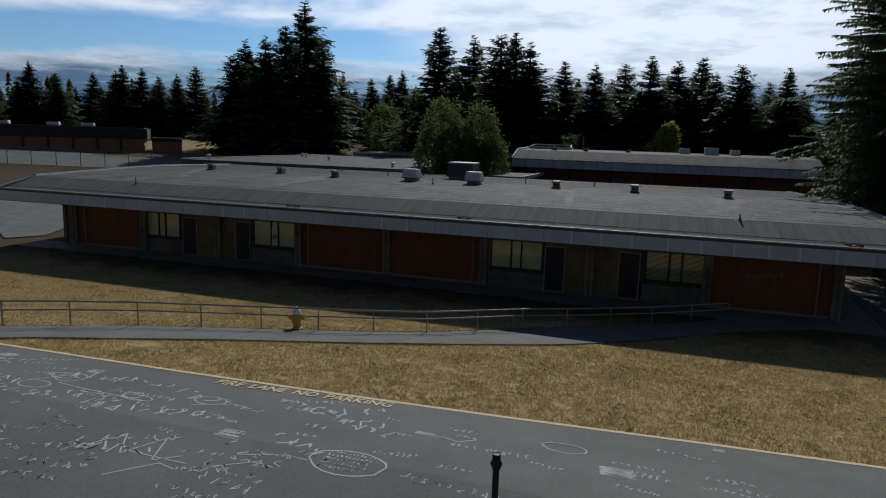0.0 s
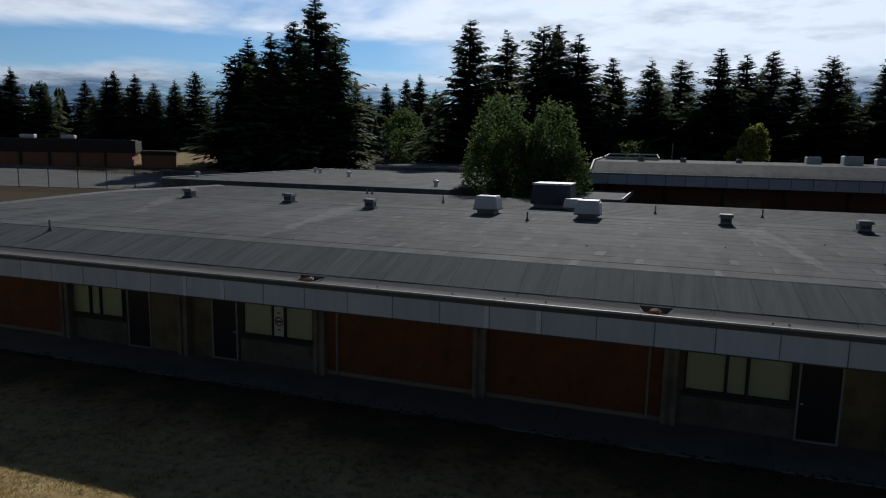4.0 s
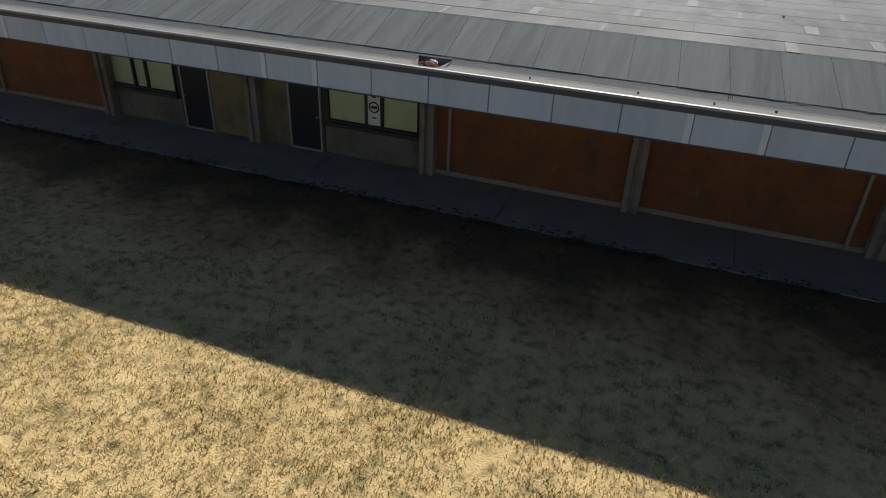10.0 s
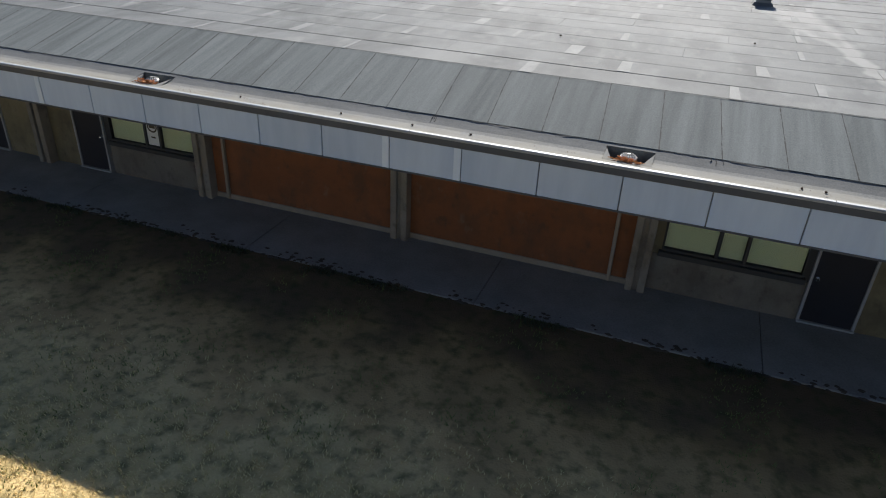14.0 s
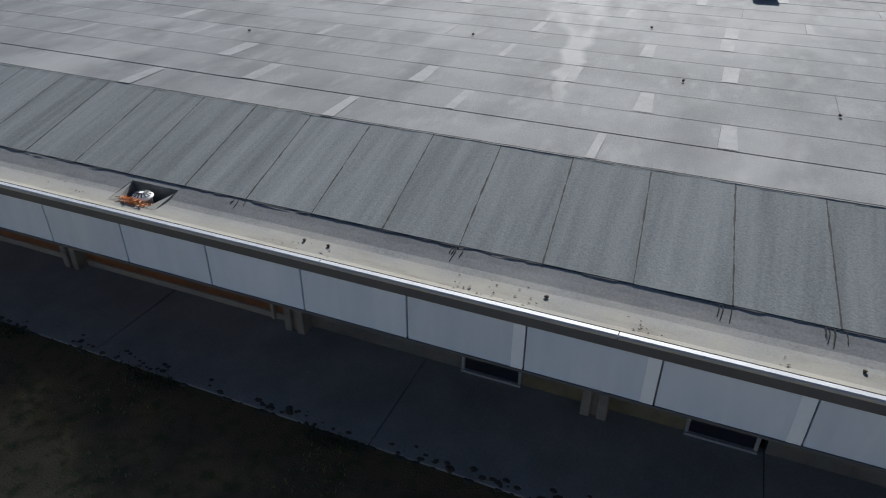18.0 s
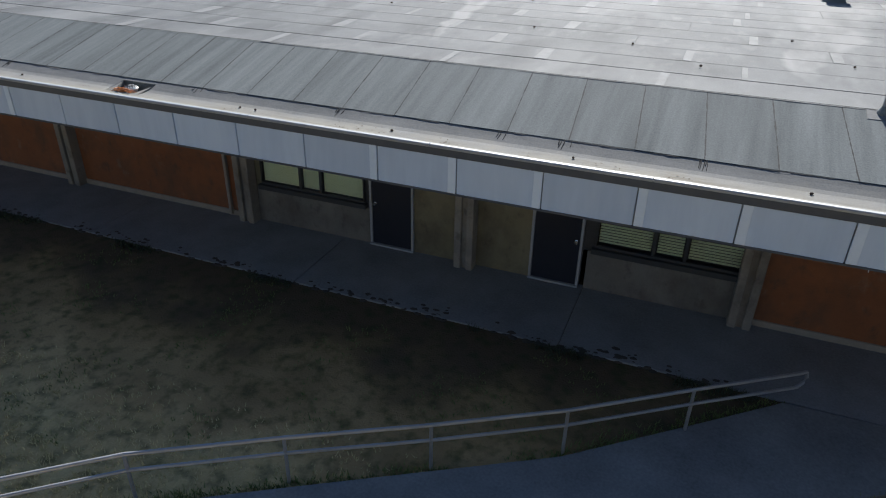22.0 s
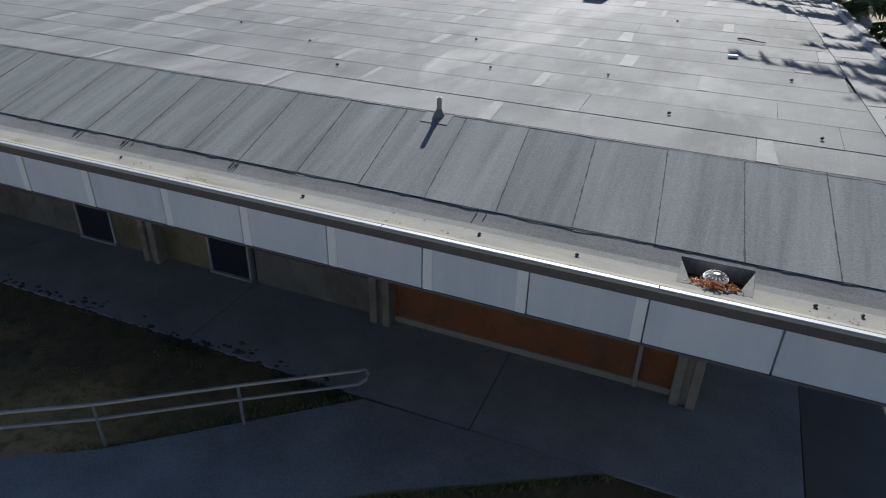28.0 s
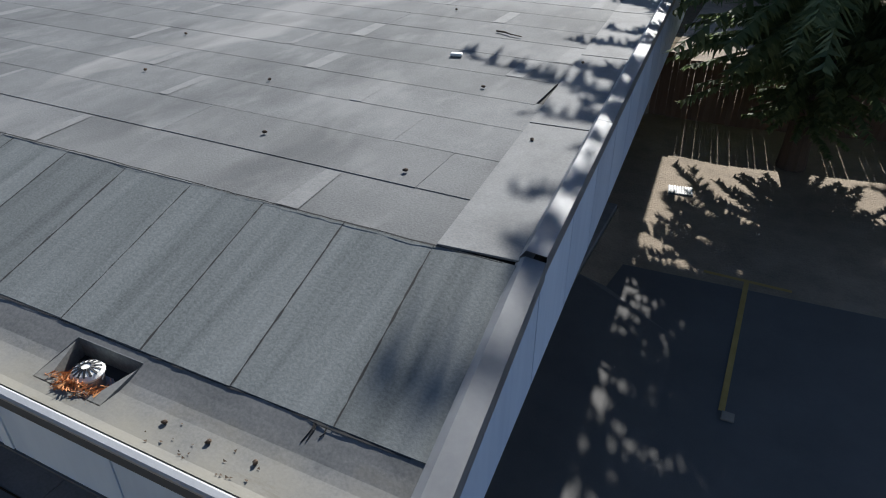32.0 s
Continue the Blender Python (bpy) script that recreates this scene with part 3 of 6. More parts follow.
def extrude_x(bm, profile, x0, x1, skew=0.0):
    """A closed (y, z) profile drawn out along x."""
    a = [bm.verts.new((x0 - skew * (y + 2.45), y, z)) for y, z in profile]
    b = [bm.verts.new((x1 - skew * (y + 2.45), y, z)) for y, z in profile]
    n = len(profile)
    for i in range(n):
        bm.faces.new((a[i], a[(i + 1) % n], b[(i + 1) % n], b[i]))
    bm.faces.new(a[::-1]); bm.faces.new(b)
    bmesh.ops.recalc_face_normals(bm, faces=bm.faces)
    return bm


# ---- ground ----
LAWN_FALL = [(-3.0, 0.0), (-6.5, 0.03), (-8.5, 0.18), (-10.0, 0.36), (-11.4, 0.55), (-13.4, 0.82), (-15.65, 1.15), (-19.4, 1.6), (-22.0, 1.85)]


def ground_z(x, y):
    z = 0.0
    for (ya, za), (yb, zb) in zip(LAWN_FALL, LAWN_FALL[1:]):
        if y <= ya:
            z = za + (zb - za) * min(1.0, (ya - y) / (ya - yb))
    z += 0.052 * min(max(0.0, -x - 29.0), 90.0) + 0.03 * min(max(0.0, y - 26.0), 160.0)
    if x > 18.6 and y > -2:
        z -= 0.2 * min(1.0, (x - 18.6) / 0.5)
    return z


def axis(lo, hi, fine_lo, fine_hi, fine, coarse):
    out, v = [], lo
    while v < hi:
        out.append(v)
        near = fine_lo - 1e-6 <= v < fine_hi
        v += fine if near else (coarse if v < fine_lo - coarse or v >= fine_hi + coarse * 0 else max(fine, min(coarse, fine_lo - v)))
    return out + [hi]


GX, GY = axis(-620, 420, -34, 30, 1.0, 18), axis(-120, 640, -62, 26, 1.0, 18)
gv = [(x, y, ground_z(x, y) - 0.03 + 0.025 * noise.noise((x * 0.5, y * 0.5, 0)) * (1 if y < -2.2 else 0)) for y in GY for x in GX]
nx = len(GX)
gf = [(j * nx + i, j * nx + i + 1, (j + 1) * nx + i + 1, (j + 1) * nx + i) for j in range(len(GY) - 1) for i in range(nx - 1)]
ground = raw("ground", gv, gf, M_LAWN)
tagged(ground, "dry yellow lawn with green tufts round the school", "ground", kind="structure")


def ground_sheet(name, outline, mat, lift, step=0.8, thick=0.0):
    """A sheet laid over the ground inside an outline of (x, y): its quads follow the ground's height."""
    bm = bmesh.new()
    vs = [bm.verts.new((x, y, 0)) for x, y in outline]
    bm.faces.new(vs)
    for ax, n in ((0, Vector((1, 0, 0))), (1, Vector((0, 1, 0)))):
        lo, hi = min(p[ax] for p in outline), max(p[ax] for p in outline)
        v = lo + step
        while v < hi:
            bmesh.ops.bisect_plane(bm, geom=bm.verts[:] + bm.edges[:] + bm.faces[:], plane_co=n * v, plane_no=n)
            v += step
    if thick:
        made = bmesh.ops.extrude_face_region(bm, geom=bm.faces[:])
        top = [e for e in made["geom"] if isinstance(e, bmesh.types.BMVert)]
        for v in bm.verts:
            v.co.z = ground_z(v.co.x, v.co.y) - thick
        for v in top:
            v.co.z = ground_z(v.co.x, v.co.y) + lift
    else:
        for v in bm.verts:
            v.co.z = ground_z(v.co.x, v.co.y) + lift
    bmesh.ops.recalc_face_normals(bm, faces=bm.faces)
    if sum(f.normal.z for f in bm.faces) < 0 and not thick:
        bmesh.ops.reverse_faces(bm, faces=bm.faces)
    return part(name, bm, mat)


LINE = [(-40, -20.4), (-5.3, -19.3), (0, -19.1), (3.9, -18.87), (7.5, -18.58), (10.7, -18.26), (14.2, -17.95), (40, -16.0)]
asphalt = ground_sheet("playground_asphalt", [(-40, -60), (40, -60)] + LINE[::-1], M_ASPHALT, 0.012, 1.0)
tagged(asphalt, "grey asphalt playground covered in chalk drawings", "asphalt", kind="structure")
bm = bmesh.new()
for (xa, ya), (xb, yb) in zip(LINE, LINE[1:]):
    k = max(1, int((xb - xa) / 2))
    for i in range(k):
        q = []
        for f, off in ((i / k, 0.0), ((i + 1) / k, 0.0), ((i + 1) / k, -0.13), (i / k, -0.13)):
            x, y = xa + (xb - xa) * f, ya + (yb - ya) * f + off
            q.append(bm.verts.new((x, y, ground_z(x, y) + 0.018)))
        bm.faces.new(q[::-1] if off > 0 else q)
bmesh.ops.recalc_face_normals(bm, faces=bm.faces)
line = part("edge_line", bm, M_LINE)
tagged(line, "worn cream painted line along the asphalt edge", "painted line", kind="structure")

PATH_UP = [(-12.0, -22.6), (-9.5, -20.15), (-7.15, -17.85), (-4.63, -15.48), (-1.75, -13.36), (1.25, -11.38), (2.72, -10.15), (4.08, -8.5), (5.45, -7.2), (6.95, -6.22), (9.94, -4.38), (11.4, -3.15), (12.7, -2.05)]
PATH_LOW = [(16.3, -1.98), (14.8, -2.85), (13.57, -3.56), (11.62, -5.02), (9.4, -7.0), (7.1, -9.2), (5.5, -10.5), (4.4, -11.4), (1.0, -13.9), (-2.4, -16.3), (-5.4, -18.4), (-8.2, -21.3), (-10.6, -23.9)]
ramp = ground_sheet("ramp_path", PATH_UP + PATH_LOW, M_CONC, 0.02, 2.0, 0.12)
tagged(ramp, "sloping grey concrete footpath leading down to the building", "footpath", kind="structure")
for x0, x1 in [(-26.0 + 5.045 * k, -26.0 + 5.045 * (k + 1)) for k in range(9)]:
    slab = part("walkway", bx(x0 + 0.006, -1.98, -0.15, min(x1, 18.75) - 0.006, 0.1, 0.0, bevel=0.008), M_WALK)
    tagged(slab, "grey concrete walkway slab under the eaves", "walkway", "walkway slabs", "structure")
slab = part("walkway", bx(17.3, 0.1, -0.15, 18.75, 9.0, 0.0, bevel=0.008), M_WALK)
tagged(slab, "grey concrete walkway slab at the building end", "walkway", "walkway slabs", "structure")
lot = ground_sheet("parking_asphalt", [(18.78, -3.0), (19.0, -9), (60, -9), (60, 9.6), (19.4, 6.9), (19.3, 6.0), (18.78, 6.0)], M_TAR, 0.012, 2.0)
tagged(lot, "dark asphalt parking area in dappled tree shade", "asphalt", kind="structure")
yard = ground_sheet("gravel_yard", [(18.78, 6.0), (19.3, 6.0), (19.4, 6.9), (60, 9.6), (60, 40), (17.5, 40), (17.5, 9.0), (18.78, 9.0)], M_GRAVEL, 0.008, 3.0)
tagged(yard, "sandy gravel yard under the fir trees", "gravel", kind="structure")
field = ground_sheet("far_field", [(-110, 62), (-70, 48), (-58, 56), (-64, 90), (-95, 104)], M_FIELD, 0.02, 8)
tagged(field, "mown yellow sports field in sun", "field", kind="structure")
lotb = ground_sheet("far_asphalt", [(-115, 10), (-86, 21), (-65, 33), (-51, 42), (-38, 50), (-40, 62), (-56, 64), (-110, 62)], M_ASPHALT, 0.02, 6)
tagged(lotb, "grey asphalt lot beside the brown building", "asphalt", kind="structure")
wayl = ground_sheet("side_path", [(-45, 9.5), (-28.5, -0.6), (-27.5, 1.4), (-31, 7.8), (-45, 17)], M_CONC, 0.03, 2)
tagged(wayl, "pale concrete path beside the school", "footpath", kind="structure")

# ---- the school building ----
XL, XR, YB = -26.2, 20.0, 24.4
PIERS = [-23.28 + 5.047 * k for k in range(9)]
TOP = [(-2.0, 3.50), (-0.22, 3.945), (11.0, 4.17), (22.2, 3.945), (24.0, 3.5)]


def lean(y):
    """The ends of the building run back at a slight skew."""
    return -0.08 * (y + 2.45)


def roof_z(y):
    pts = [(-2.74, 3.42), (-2.3, 3.405)] + TOP + [(24.45, 3.40)]
    for (ya, za), (yb, zb) in zip(pts, pts[1:]):
        if y <= yb:
            return za + (zb - za) * (y - ya) / (yb - ya)
    return 3.4


def skewed(bm):
    for v in bm.verts:
        v.co.x += lean(v.co.y)
    return bm


school = thing("school_building", (0, 0, 0), "long low school building with flat grey roof and pale fascia", "building")
slab_profile = [(-2.70, 3.25), (-2.0, 3.29), (-1.99, 3.46)] + [(y, z - 0.03) for y, z in TOP[1:4]] + [(24.0, 3.46), (24.4, 3.3), (24.4, 2.77), (-2.70, 2.77)]
roof = part("roof", extrude_x(bmesh.new(), slab_profile, XL + 0.06, XR - 0.06, 0.08), M_FELT, school, "flat roof of grey roll roofing with sloping eave strip")
part("soffit", skewed(bx(XL + 0.05, -2.66, 2.72, XR - 0.05, 0.0, 2.765)), M_SOFFIT, school)
# fascia panels, edge metal
DRAINS = (-7.24, 1.54, 16.99)
panel_mesh = mesh_of("fascia_panel", bx(0.01, -0.035, 2.73, 1.2295, 0.0, 3.275, bevel=0.004), M_FASCIA)
x, edges = 0.31 - 1.2395 * 22, []
while x < XR - 0.2:
    if x + 1.2395 > XL:
        if x < XL or x + 1.2395 > XR + 0.01:
            a, b = max(x, XL), min(x + 1.2395, XR)
            part("fascia_panel", bx(a + 0.012, -2.74, 2.73, b - 0.012, -2.705, 3.275, bevel=0.004), M_FASCIA, school)
        else:
            ob = new("fascia_panel", panel_mesh); ob.parent = school; ob.location = (x, -2.705, 0)
        edges.append(x)
    x += 1.2395
batten = mesh_of("batten", bx(-0.125, -0.042, 2.733, -0.006, -0.02, 3.272, bevel=0.003), M_BATTEN)
for x in edges[1:]:
    k = round((x - 0.31) / 1.2395)
    if k % 7 in (5, 6) or 7 <= k <= 11:
        ob = new("batten", batten); ob.parent = school; ob.location = (x + (0.134 if 8 <= k <= 11 else 0.0), -2.705, 0)
part("fascia_backing", bx(XL + 0.02, -2.703, 2.735, XR - 0.02, -2.65, 3.27), M_JOINT, school)
part("drip_strip", bx(XL, -2.755, 2.705, XR, -2.69, 2.73), M_BAND, school)
part("metal_band", bx(XL - 0.01, -2.762, 3.276, XR + 0.01, -2.69, 3.392, bevel=0.004), M_BAND, school)
x = XL - 0.012
while x < XR:
    a, b = x, min(x + 3.05, XR + 0.012)
    bm = extrude_x(bmesh.new(), [(-2.768, 3.385), (-2.771, 3.412), (-2.756, 3.428), (-2.71, 3.432), (-2.69, 3.416), (-2.71, 3.40), (-2.755, 3.38)], a + 0.004, b - 0.004)
    part("edge_cap", bm, M_CAP, school, "bright metal edge cap")
    x += 3.05
# gutter strip with gaps at the drains
GUTTER = [(-2.68, 3.26), (-2.68, 3.42), (-2.6, 3.402), (-2.34, 3.403), (-2.24, 3.418), (-2.12, 3.455), (-1.97, 3.507), (-1.97, 3.26)]
GUTTER_LIP = [(-2.68, 3.26), (-2.68, 3.42), (-2.6, 3.402), (-2.5, 3.402), (-2.5, 3.26)]
GUTTER_BACK = [(-2.075, 3.26), (-2.075, 3.472), (-1.97, 3.507), (-1.97, 3.26)]
a = XL + 0.05
for d in (*DRAINS, XR + 0.4):
    b = min(d - 0.36, XR - 0.06)
    for pa, pb, cut in ((a, b, GUTTER), (b, min(d + 0.36, XR - 0.06), GUTTER_LIP), (b, min(d + 0.36, XR - 0.06), GUTTER_BACK)):
        if pb - pa > 0.05:
            part("gutter_strip", extrude_x(bmesh.new(), cut, pa, pb), M_GUTTER, school, "silted pale gutter strip")
    a = d + 0.36
    if b < d:
        for side in (-1, 1):
            bm = bmesh.new()
            rim = [(d + side * 0.36, -2.5, 3.402), (d + side * 0.22, -2.5, 3.402), (d + side * 0.36, -2.1, 3.455)]
            low, top = [[bm.verts.new((px, py, pz if up else 3.26)) for px, py, pz in rim] for up in (0, 1)]
            bm.faces.new(top); bm.faces.new(low[::-1])
            for i in range(3):
                bm.faces.new((low[i], low[(i + 1) % 3], top[(i + 1) % 3], top[i]))
            bmesh.ops.recalc_face_normals(bm, faces=bm.faces)
            part("sump_corner", bm, M_GUTTER, school, "sloping corner of a drain sump")
# side rakes: fascia, cap and flashing that follow the roof
for side, x0, out in (("east", XR, 1), ("west", XL, -1)):
    ys = [-2.74, -0.2] + [-0.2 + 1.25 * i for i in range(1, 19)] + [24.45]
    for ya, yb in zip(ys, ys[1:]):
        bm = bmesh.new()
        za, zb = roof_z(ya) - 0.12, roof_z(yb) - 0.12
        vs = [bm.verts.new((x0 + lean(y) + dx, y, z)) for dx in (0, 0.035 * out) for y, z in ((ya + 0.01, 2.73), (yb - 0.01, 2.73), (yb - 0.01, zb), (ya + 0.01, za))]
        for f in ((0, 1, 2, 3), (7, 6, 5, 4), (0, 4, 5, 1), (1, 5, 6, 2), (2, 6, 7, 3), (3, 7, 4, 0)):
            bm.faces.new([vs[i] for i in f])
        bmesh.ops.recalc_face_normals(bm, faces=bm.faces)
        part("side_panel", bm, M_FASCIA, school)
    caps = [(-2.775, -0.12)] + [(-0.12 + 3.05 * i, min(-0.12 + 3.05 * (i + 1), 24.5)) for i in range(9)]
    for i, (ya, yb) in enumerate(caps):
        if ya >= 24.4:
            break
        bm = bmesh.new()
        lift = 0.04 if i == 0 else 0.09
        for y in (ya + 0.004, yb - 0.004):
            z = roof_z(min(max(y, -2.74), 24.45)) + lift
            for dx, dz in ((0.05, -0.17), (0.05, 0.0), (-0.13, 0.015), (-0.2, -lift + 0.005)):
                bm.verts.new((x0 + lean(y) + dx * out, y, z + dz))
        bm.verts.ensure_lookup_table()
        for j in range(3):
            bm.faces.new([bm.verts[q] for q in (j, j + 1, j + 5, j + 4)])
        bmesh.ops.solidify(bm, geom=bm.faces[:], thickness=0.004)
        bmesh.ops.recalc_face_normals(bm, faces=bm.faces)
        part("rake_cap", bm, M_CAP, school, "folded metal edge on the roof side")
# walls by bay
WALL = thing("wall_front", (0, 0, 0), "front wall of orange panels, block, windows and doors", "wall", kind="structure")


def wall_piece(x0, x1, z0, z1, mat, y0=0.0, name="wall_panel", label=""):
    return part(name, bx(x0, y0, z0, x1, 0.2, z1, bevel=0.004), mat, WALL, label)


def pier(x):
    p = thing("pier", (x, 0, 0), "tan concrete pier with a central groove", "pier", "wall piers", "structure")
    part("rib", bx(-0.19, -0.27, 0, -0.05, 0.0, 2.72, bevel=0.012), M_PIER, p)
    part("rib", bx(0.05, -0.27, 0, 0.19, 0.0, 2.72, bevel=0.012), M_PIER, p)
    part("web", bx(-0.05, -0.2, 0, 0.05, 0.0, 2.72), M_PIER, p)


for x in PIERS:
    pier(x)


def window(x0, x1, bars, blinds, poster=False):
    z0, z1 = 0.90, 2.3
    w = thing("window", (x0, 0, z0), "aluminium window with lowered lime blinds" if blinds else "dark framed window with pale yellow-green panes", "window", "classroom windows", "structure")
    for a, b, c, d in ((0, 0, x1 - x0, 0.05), (0, z1 - z0 - 0.05, x1 - x0, z1 - z0)):
        part("frame_rail", bx(a, -0.05, b, c, 0.06, d, bevel=0.004), M_DARKFRAME, w)
    stops = [0.0] + [b - x0 for b in bars] + [x1 - x0]
    for s in stops:
        part("mullion", bx(max(s - 0.03, 0), -0.048, 0.05, min(s + 0.03, x1 - x0), 0.058, z1 - z0 - 0.05, bevel=0.004), M_DARKFRAME, w)
    part("sill", bx(-0.05, -0.12, -0.11, x1 - x0 + 0.05, 0.0, 0.0, bevel=0.01), M_DARKFRAME, w)
    for a, b in zip(stops, stops[1:]):
        g = part("pane", bx(a + 0.03, 0.0, 0.05, b - 0.03, 0.006, z1 - z0 - 0.05), M_GLASS, w)
        g.visible_shadow = False
        if blinds:
            n = 0
            slat = bmesh.new()
            frustum(slat, (a + 0.05, 0.03, b - 0.05, 0.034), (a + 0.05, 0.055, b - 0.05, 0.059), 0.0, 0.028)
            me = mesh_of("slat", slat, M_BLIND)
            z = 0.1
            while z < z1 - z0 - 0.08:
                ob = new("slat", me); ob.parent = w; ob.location = (0, 0, z)
                z += 0.055
        else:
            part("shade", bx(a + 0.04, 0.04, 0.06, b - 0.04, 0.048, z1 - z0 - 0.06), M_BLIND, w, "drawn pale green shade")
    if poster:
        a, b = stops[1] + 0.04, stops[2] - 0.04
        part("poster", bx(a, -0.008, 0.08, b, -0.002, 1.1), M_WHITE, w, "white notice with a round brown seal")
        bm = bmesh.new()
        cx = (a + b) / 2
        for r0, r1 in ((0.11, 0.15),):
            ring = [[bm.verts.new((cx + r * math.cos(t), -0.012, 0.55 + r * math.sin(t))) for t in (math.tau * i / 20 for i in range(20))] for r in (r0, r1)]
            for i in range(20):
                bm.faces.new((ring[0][i], ring[0][(i + 1) % 20], ring[1][(i + 1) % 20], ring[1][i]))
        box(bm, cx - 0.09, -0.014, 0.51, cx + 0.09, -0.01, 0.59)
        box(bm, cx - 0.06, -0.014, 0.8, cx + 0.06, -0.01, 0.84)
        box(bm, cx - 0.06, -0.014, 0.26, cx + 0.06, -0.01, 0.3)
        part("seal", bm, M_RED, w)


def door(x0, x1, knob_right):
    d = thing("door", (x0, 0, 0.02), "closed dark navy door in a thin aluminium frame", "door", "classroom doors", "structure")
    w = x1 - x0
    part("leaf", bx(0.03, -0.02, 0.02, w - 0.03, 0.03, 2.08, bevel=0.004), M_DOOR, d)
    for a, b in ((-0.02, 0.03), (w - 0.03, w + 0.02)):
        part("jamb", bx(a, -0.05, 0.0, b, 0.1, 2.13, bevel=0.004), M_CAP, d)
    part("head", bx(-0.02, -0.05, 2.08, w + 0.02, 0.1, 2.13), M_CAP, d)
    part("threshold", bx(-0.02, -0.08, -0.02, w + 0.02, 0.1, 0.02, bevel=0.004), M_CAP, d, "bright metal threshold")
    kx = w - 0.1 if knob_right else 0.1
    bm = lathe(bmesh.new(), [(0.03, 0.0), (0.012, 0.01), (0.012, 0.035), (0.032, 0.045), (0.034, 0.065), (0.02, 0.08)], 12)
    bm.transform(pose(kx, -0.02, 0.92, 90, 0, 0))
    part("knob", bm, M_CHROME, d, "bright steel knob")
    for z in (0.2, 1.0, 1.85):
        part("hinge", bx(0.015 if knob_right else w - 0.045, -0.028, z, 0.045 if knob_right else w - 0.015, -0.018, z + 0.1), M_CHROME, d)


def window_bay(xa, xb, door_at, win, bars, knob_right, blinds=False, poster=False):
    """One bay between piers: block under the window, a door, a plain panel."""
    d0, d1 = door_at
    w0, w1 = win
    lo, hi = (w0 - 0.12, w1 + 0.12)
    wall_piece(min(lo, xa), max(hi, min(d0, hi)), 0, 0.79, M_BLOCK, 0.0, "low_wall", "rough grey block wall under the window") if w0 < d0 else wall_piece(lo, xb, 0, 0.79, M_BLOCK, 0.0, "low_wall", "rough grey block wall under the window")
    wall_piece(w0 - 0.1 if w0 < d0 else w0 - 0.1, w1 + 0.1, 2.3, 2.72, M_OLIVE)
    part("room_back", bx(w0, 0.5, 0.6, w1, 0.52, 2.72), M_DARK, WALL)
    for a, b in ((xa, w0), (w1, d0 - 0.02)) if w0 < d0 else ((d1 + 0.02, w0), (w1, xb)):
        if b - a > 0.02:
            wall_piece(a, b, 0.79, 2.72, M_DARKFRAME if b - a < 0.3 else M_OLIVE, 0.01)
    wall_piece(d0 - 0.02, d1 + 0.02, 2.15, 2.72, M_OLIVE)
    wall_piece(d0 - 0.02, d1 + 0.02, 0.0, 2.15, M_DARKFRAME, 0.12)
    if w0 < d0:
        wall_piece(d1 + 0.02, xb, 0, 2.72, M_OLIVE, 0.0, "plain_panel", "olive tan plywood panel")
    else:
        wall_piece(xa, d0 - 0.02, 0, 2.72, M_OLIVE, 0.0, "plain_panel", "olive tan plywood panel")
    window(w0, w1, bars, blinds, poster)
    door(d0, d1, knob_right)


def orange_bay(xa, xb, strip=None):
    wall_piece(xa, xb, 0.12, 2.72, M_ORANGE, -0.03, "orange_panel", "rust orange painted wall panel")
    part("base_strip", bx(xa, -0.06, 0, xb, 0.15, 0.12, bevel=0.008), M_TRIM, WALL)
    if strip:
        p = tagged(part("downpipe", bx(strip - 0.035, -0.12, 0.02, strip + 0.035, -0.03, 2.72, bevel=0.01), M_TRIM), "pale square downpipe on the orange wall", "downpipe", "downpipes")
        part("strap", bx(strip - 0.05, -0.125, 1.7, strip + 0.05, -0.03, 1.73), M_TRIM, p)


P = PIERS
orange_bay(P[0], P[1], -22.6)
window_bay(P[1], P[2], (-15.62, -14.68), (-18.33, -15.83), (-17.28, -16.82), False)
window_bay(P[2], P[3], (-12.16, -11.22), (-11.0, -8.45), (-9.89, -9.46), True, poster=True)
orange_bay(P[3], P[4], -7.6)
orange_bay(P[4], P[5], 1.42)
window_bay(P[5], P[6], (4.91, 5.84), (2.3, 4.78), (3.28, 3.77), False)
window_bay(P[6], P[7], (8.28, 9.2), (9.44, 11.92), (10.45, 10.98), True, blinds=True)
orange_bay(P[7], P[8], 16.37)
rng = random.Random(2)
bm = bmesh.new()
for i in range(9):
    x0 = 13.55 + 0.17 * i
    z0 = 1.42 + 0.02 * i
    tube(bm, [(x0, -0.034, z0), (x0 + rng.uniform(0.02, 0.1), -0.034, z0 + rng.uniform(0.12, 0.3)), (x0 + 0.12, -0.034, z0 + rng.uniform(-0.05, 0.1))], 0.007, 4)
part("chalk_mark", bm, M_CHALK, WALL, "pale chalk scribble on the orange panel")
tagged(part("wall_east", skewed(bx(17.12, 0.2, 0, 17.3, 22.0, 2.77)), M_ORANGE), "rust orange end wall of the school", "wall", kind="structure")
tagged(part("wall_west", skewed(bx(-24.2, 0.0, -0.1, -23.95, 22.0, 2.77)), M_BLOCK), "grey end wall of the school", "wall", kind="structure")
tagged(part("wall_west_front", bx(-24.0, 0.0, -0.1, -23.3, 0.2, 2.72), M_BLOCK), "grey corner wall of the school", "wall", kind="structure")
tagged(part("wall_back", skewed(bx(-24.0, 21.9, 0, 17.2, 22.1, 2.77)), M_ORANGE), "rust orange back wall of the school", "wall", kind="structure")


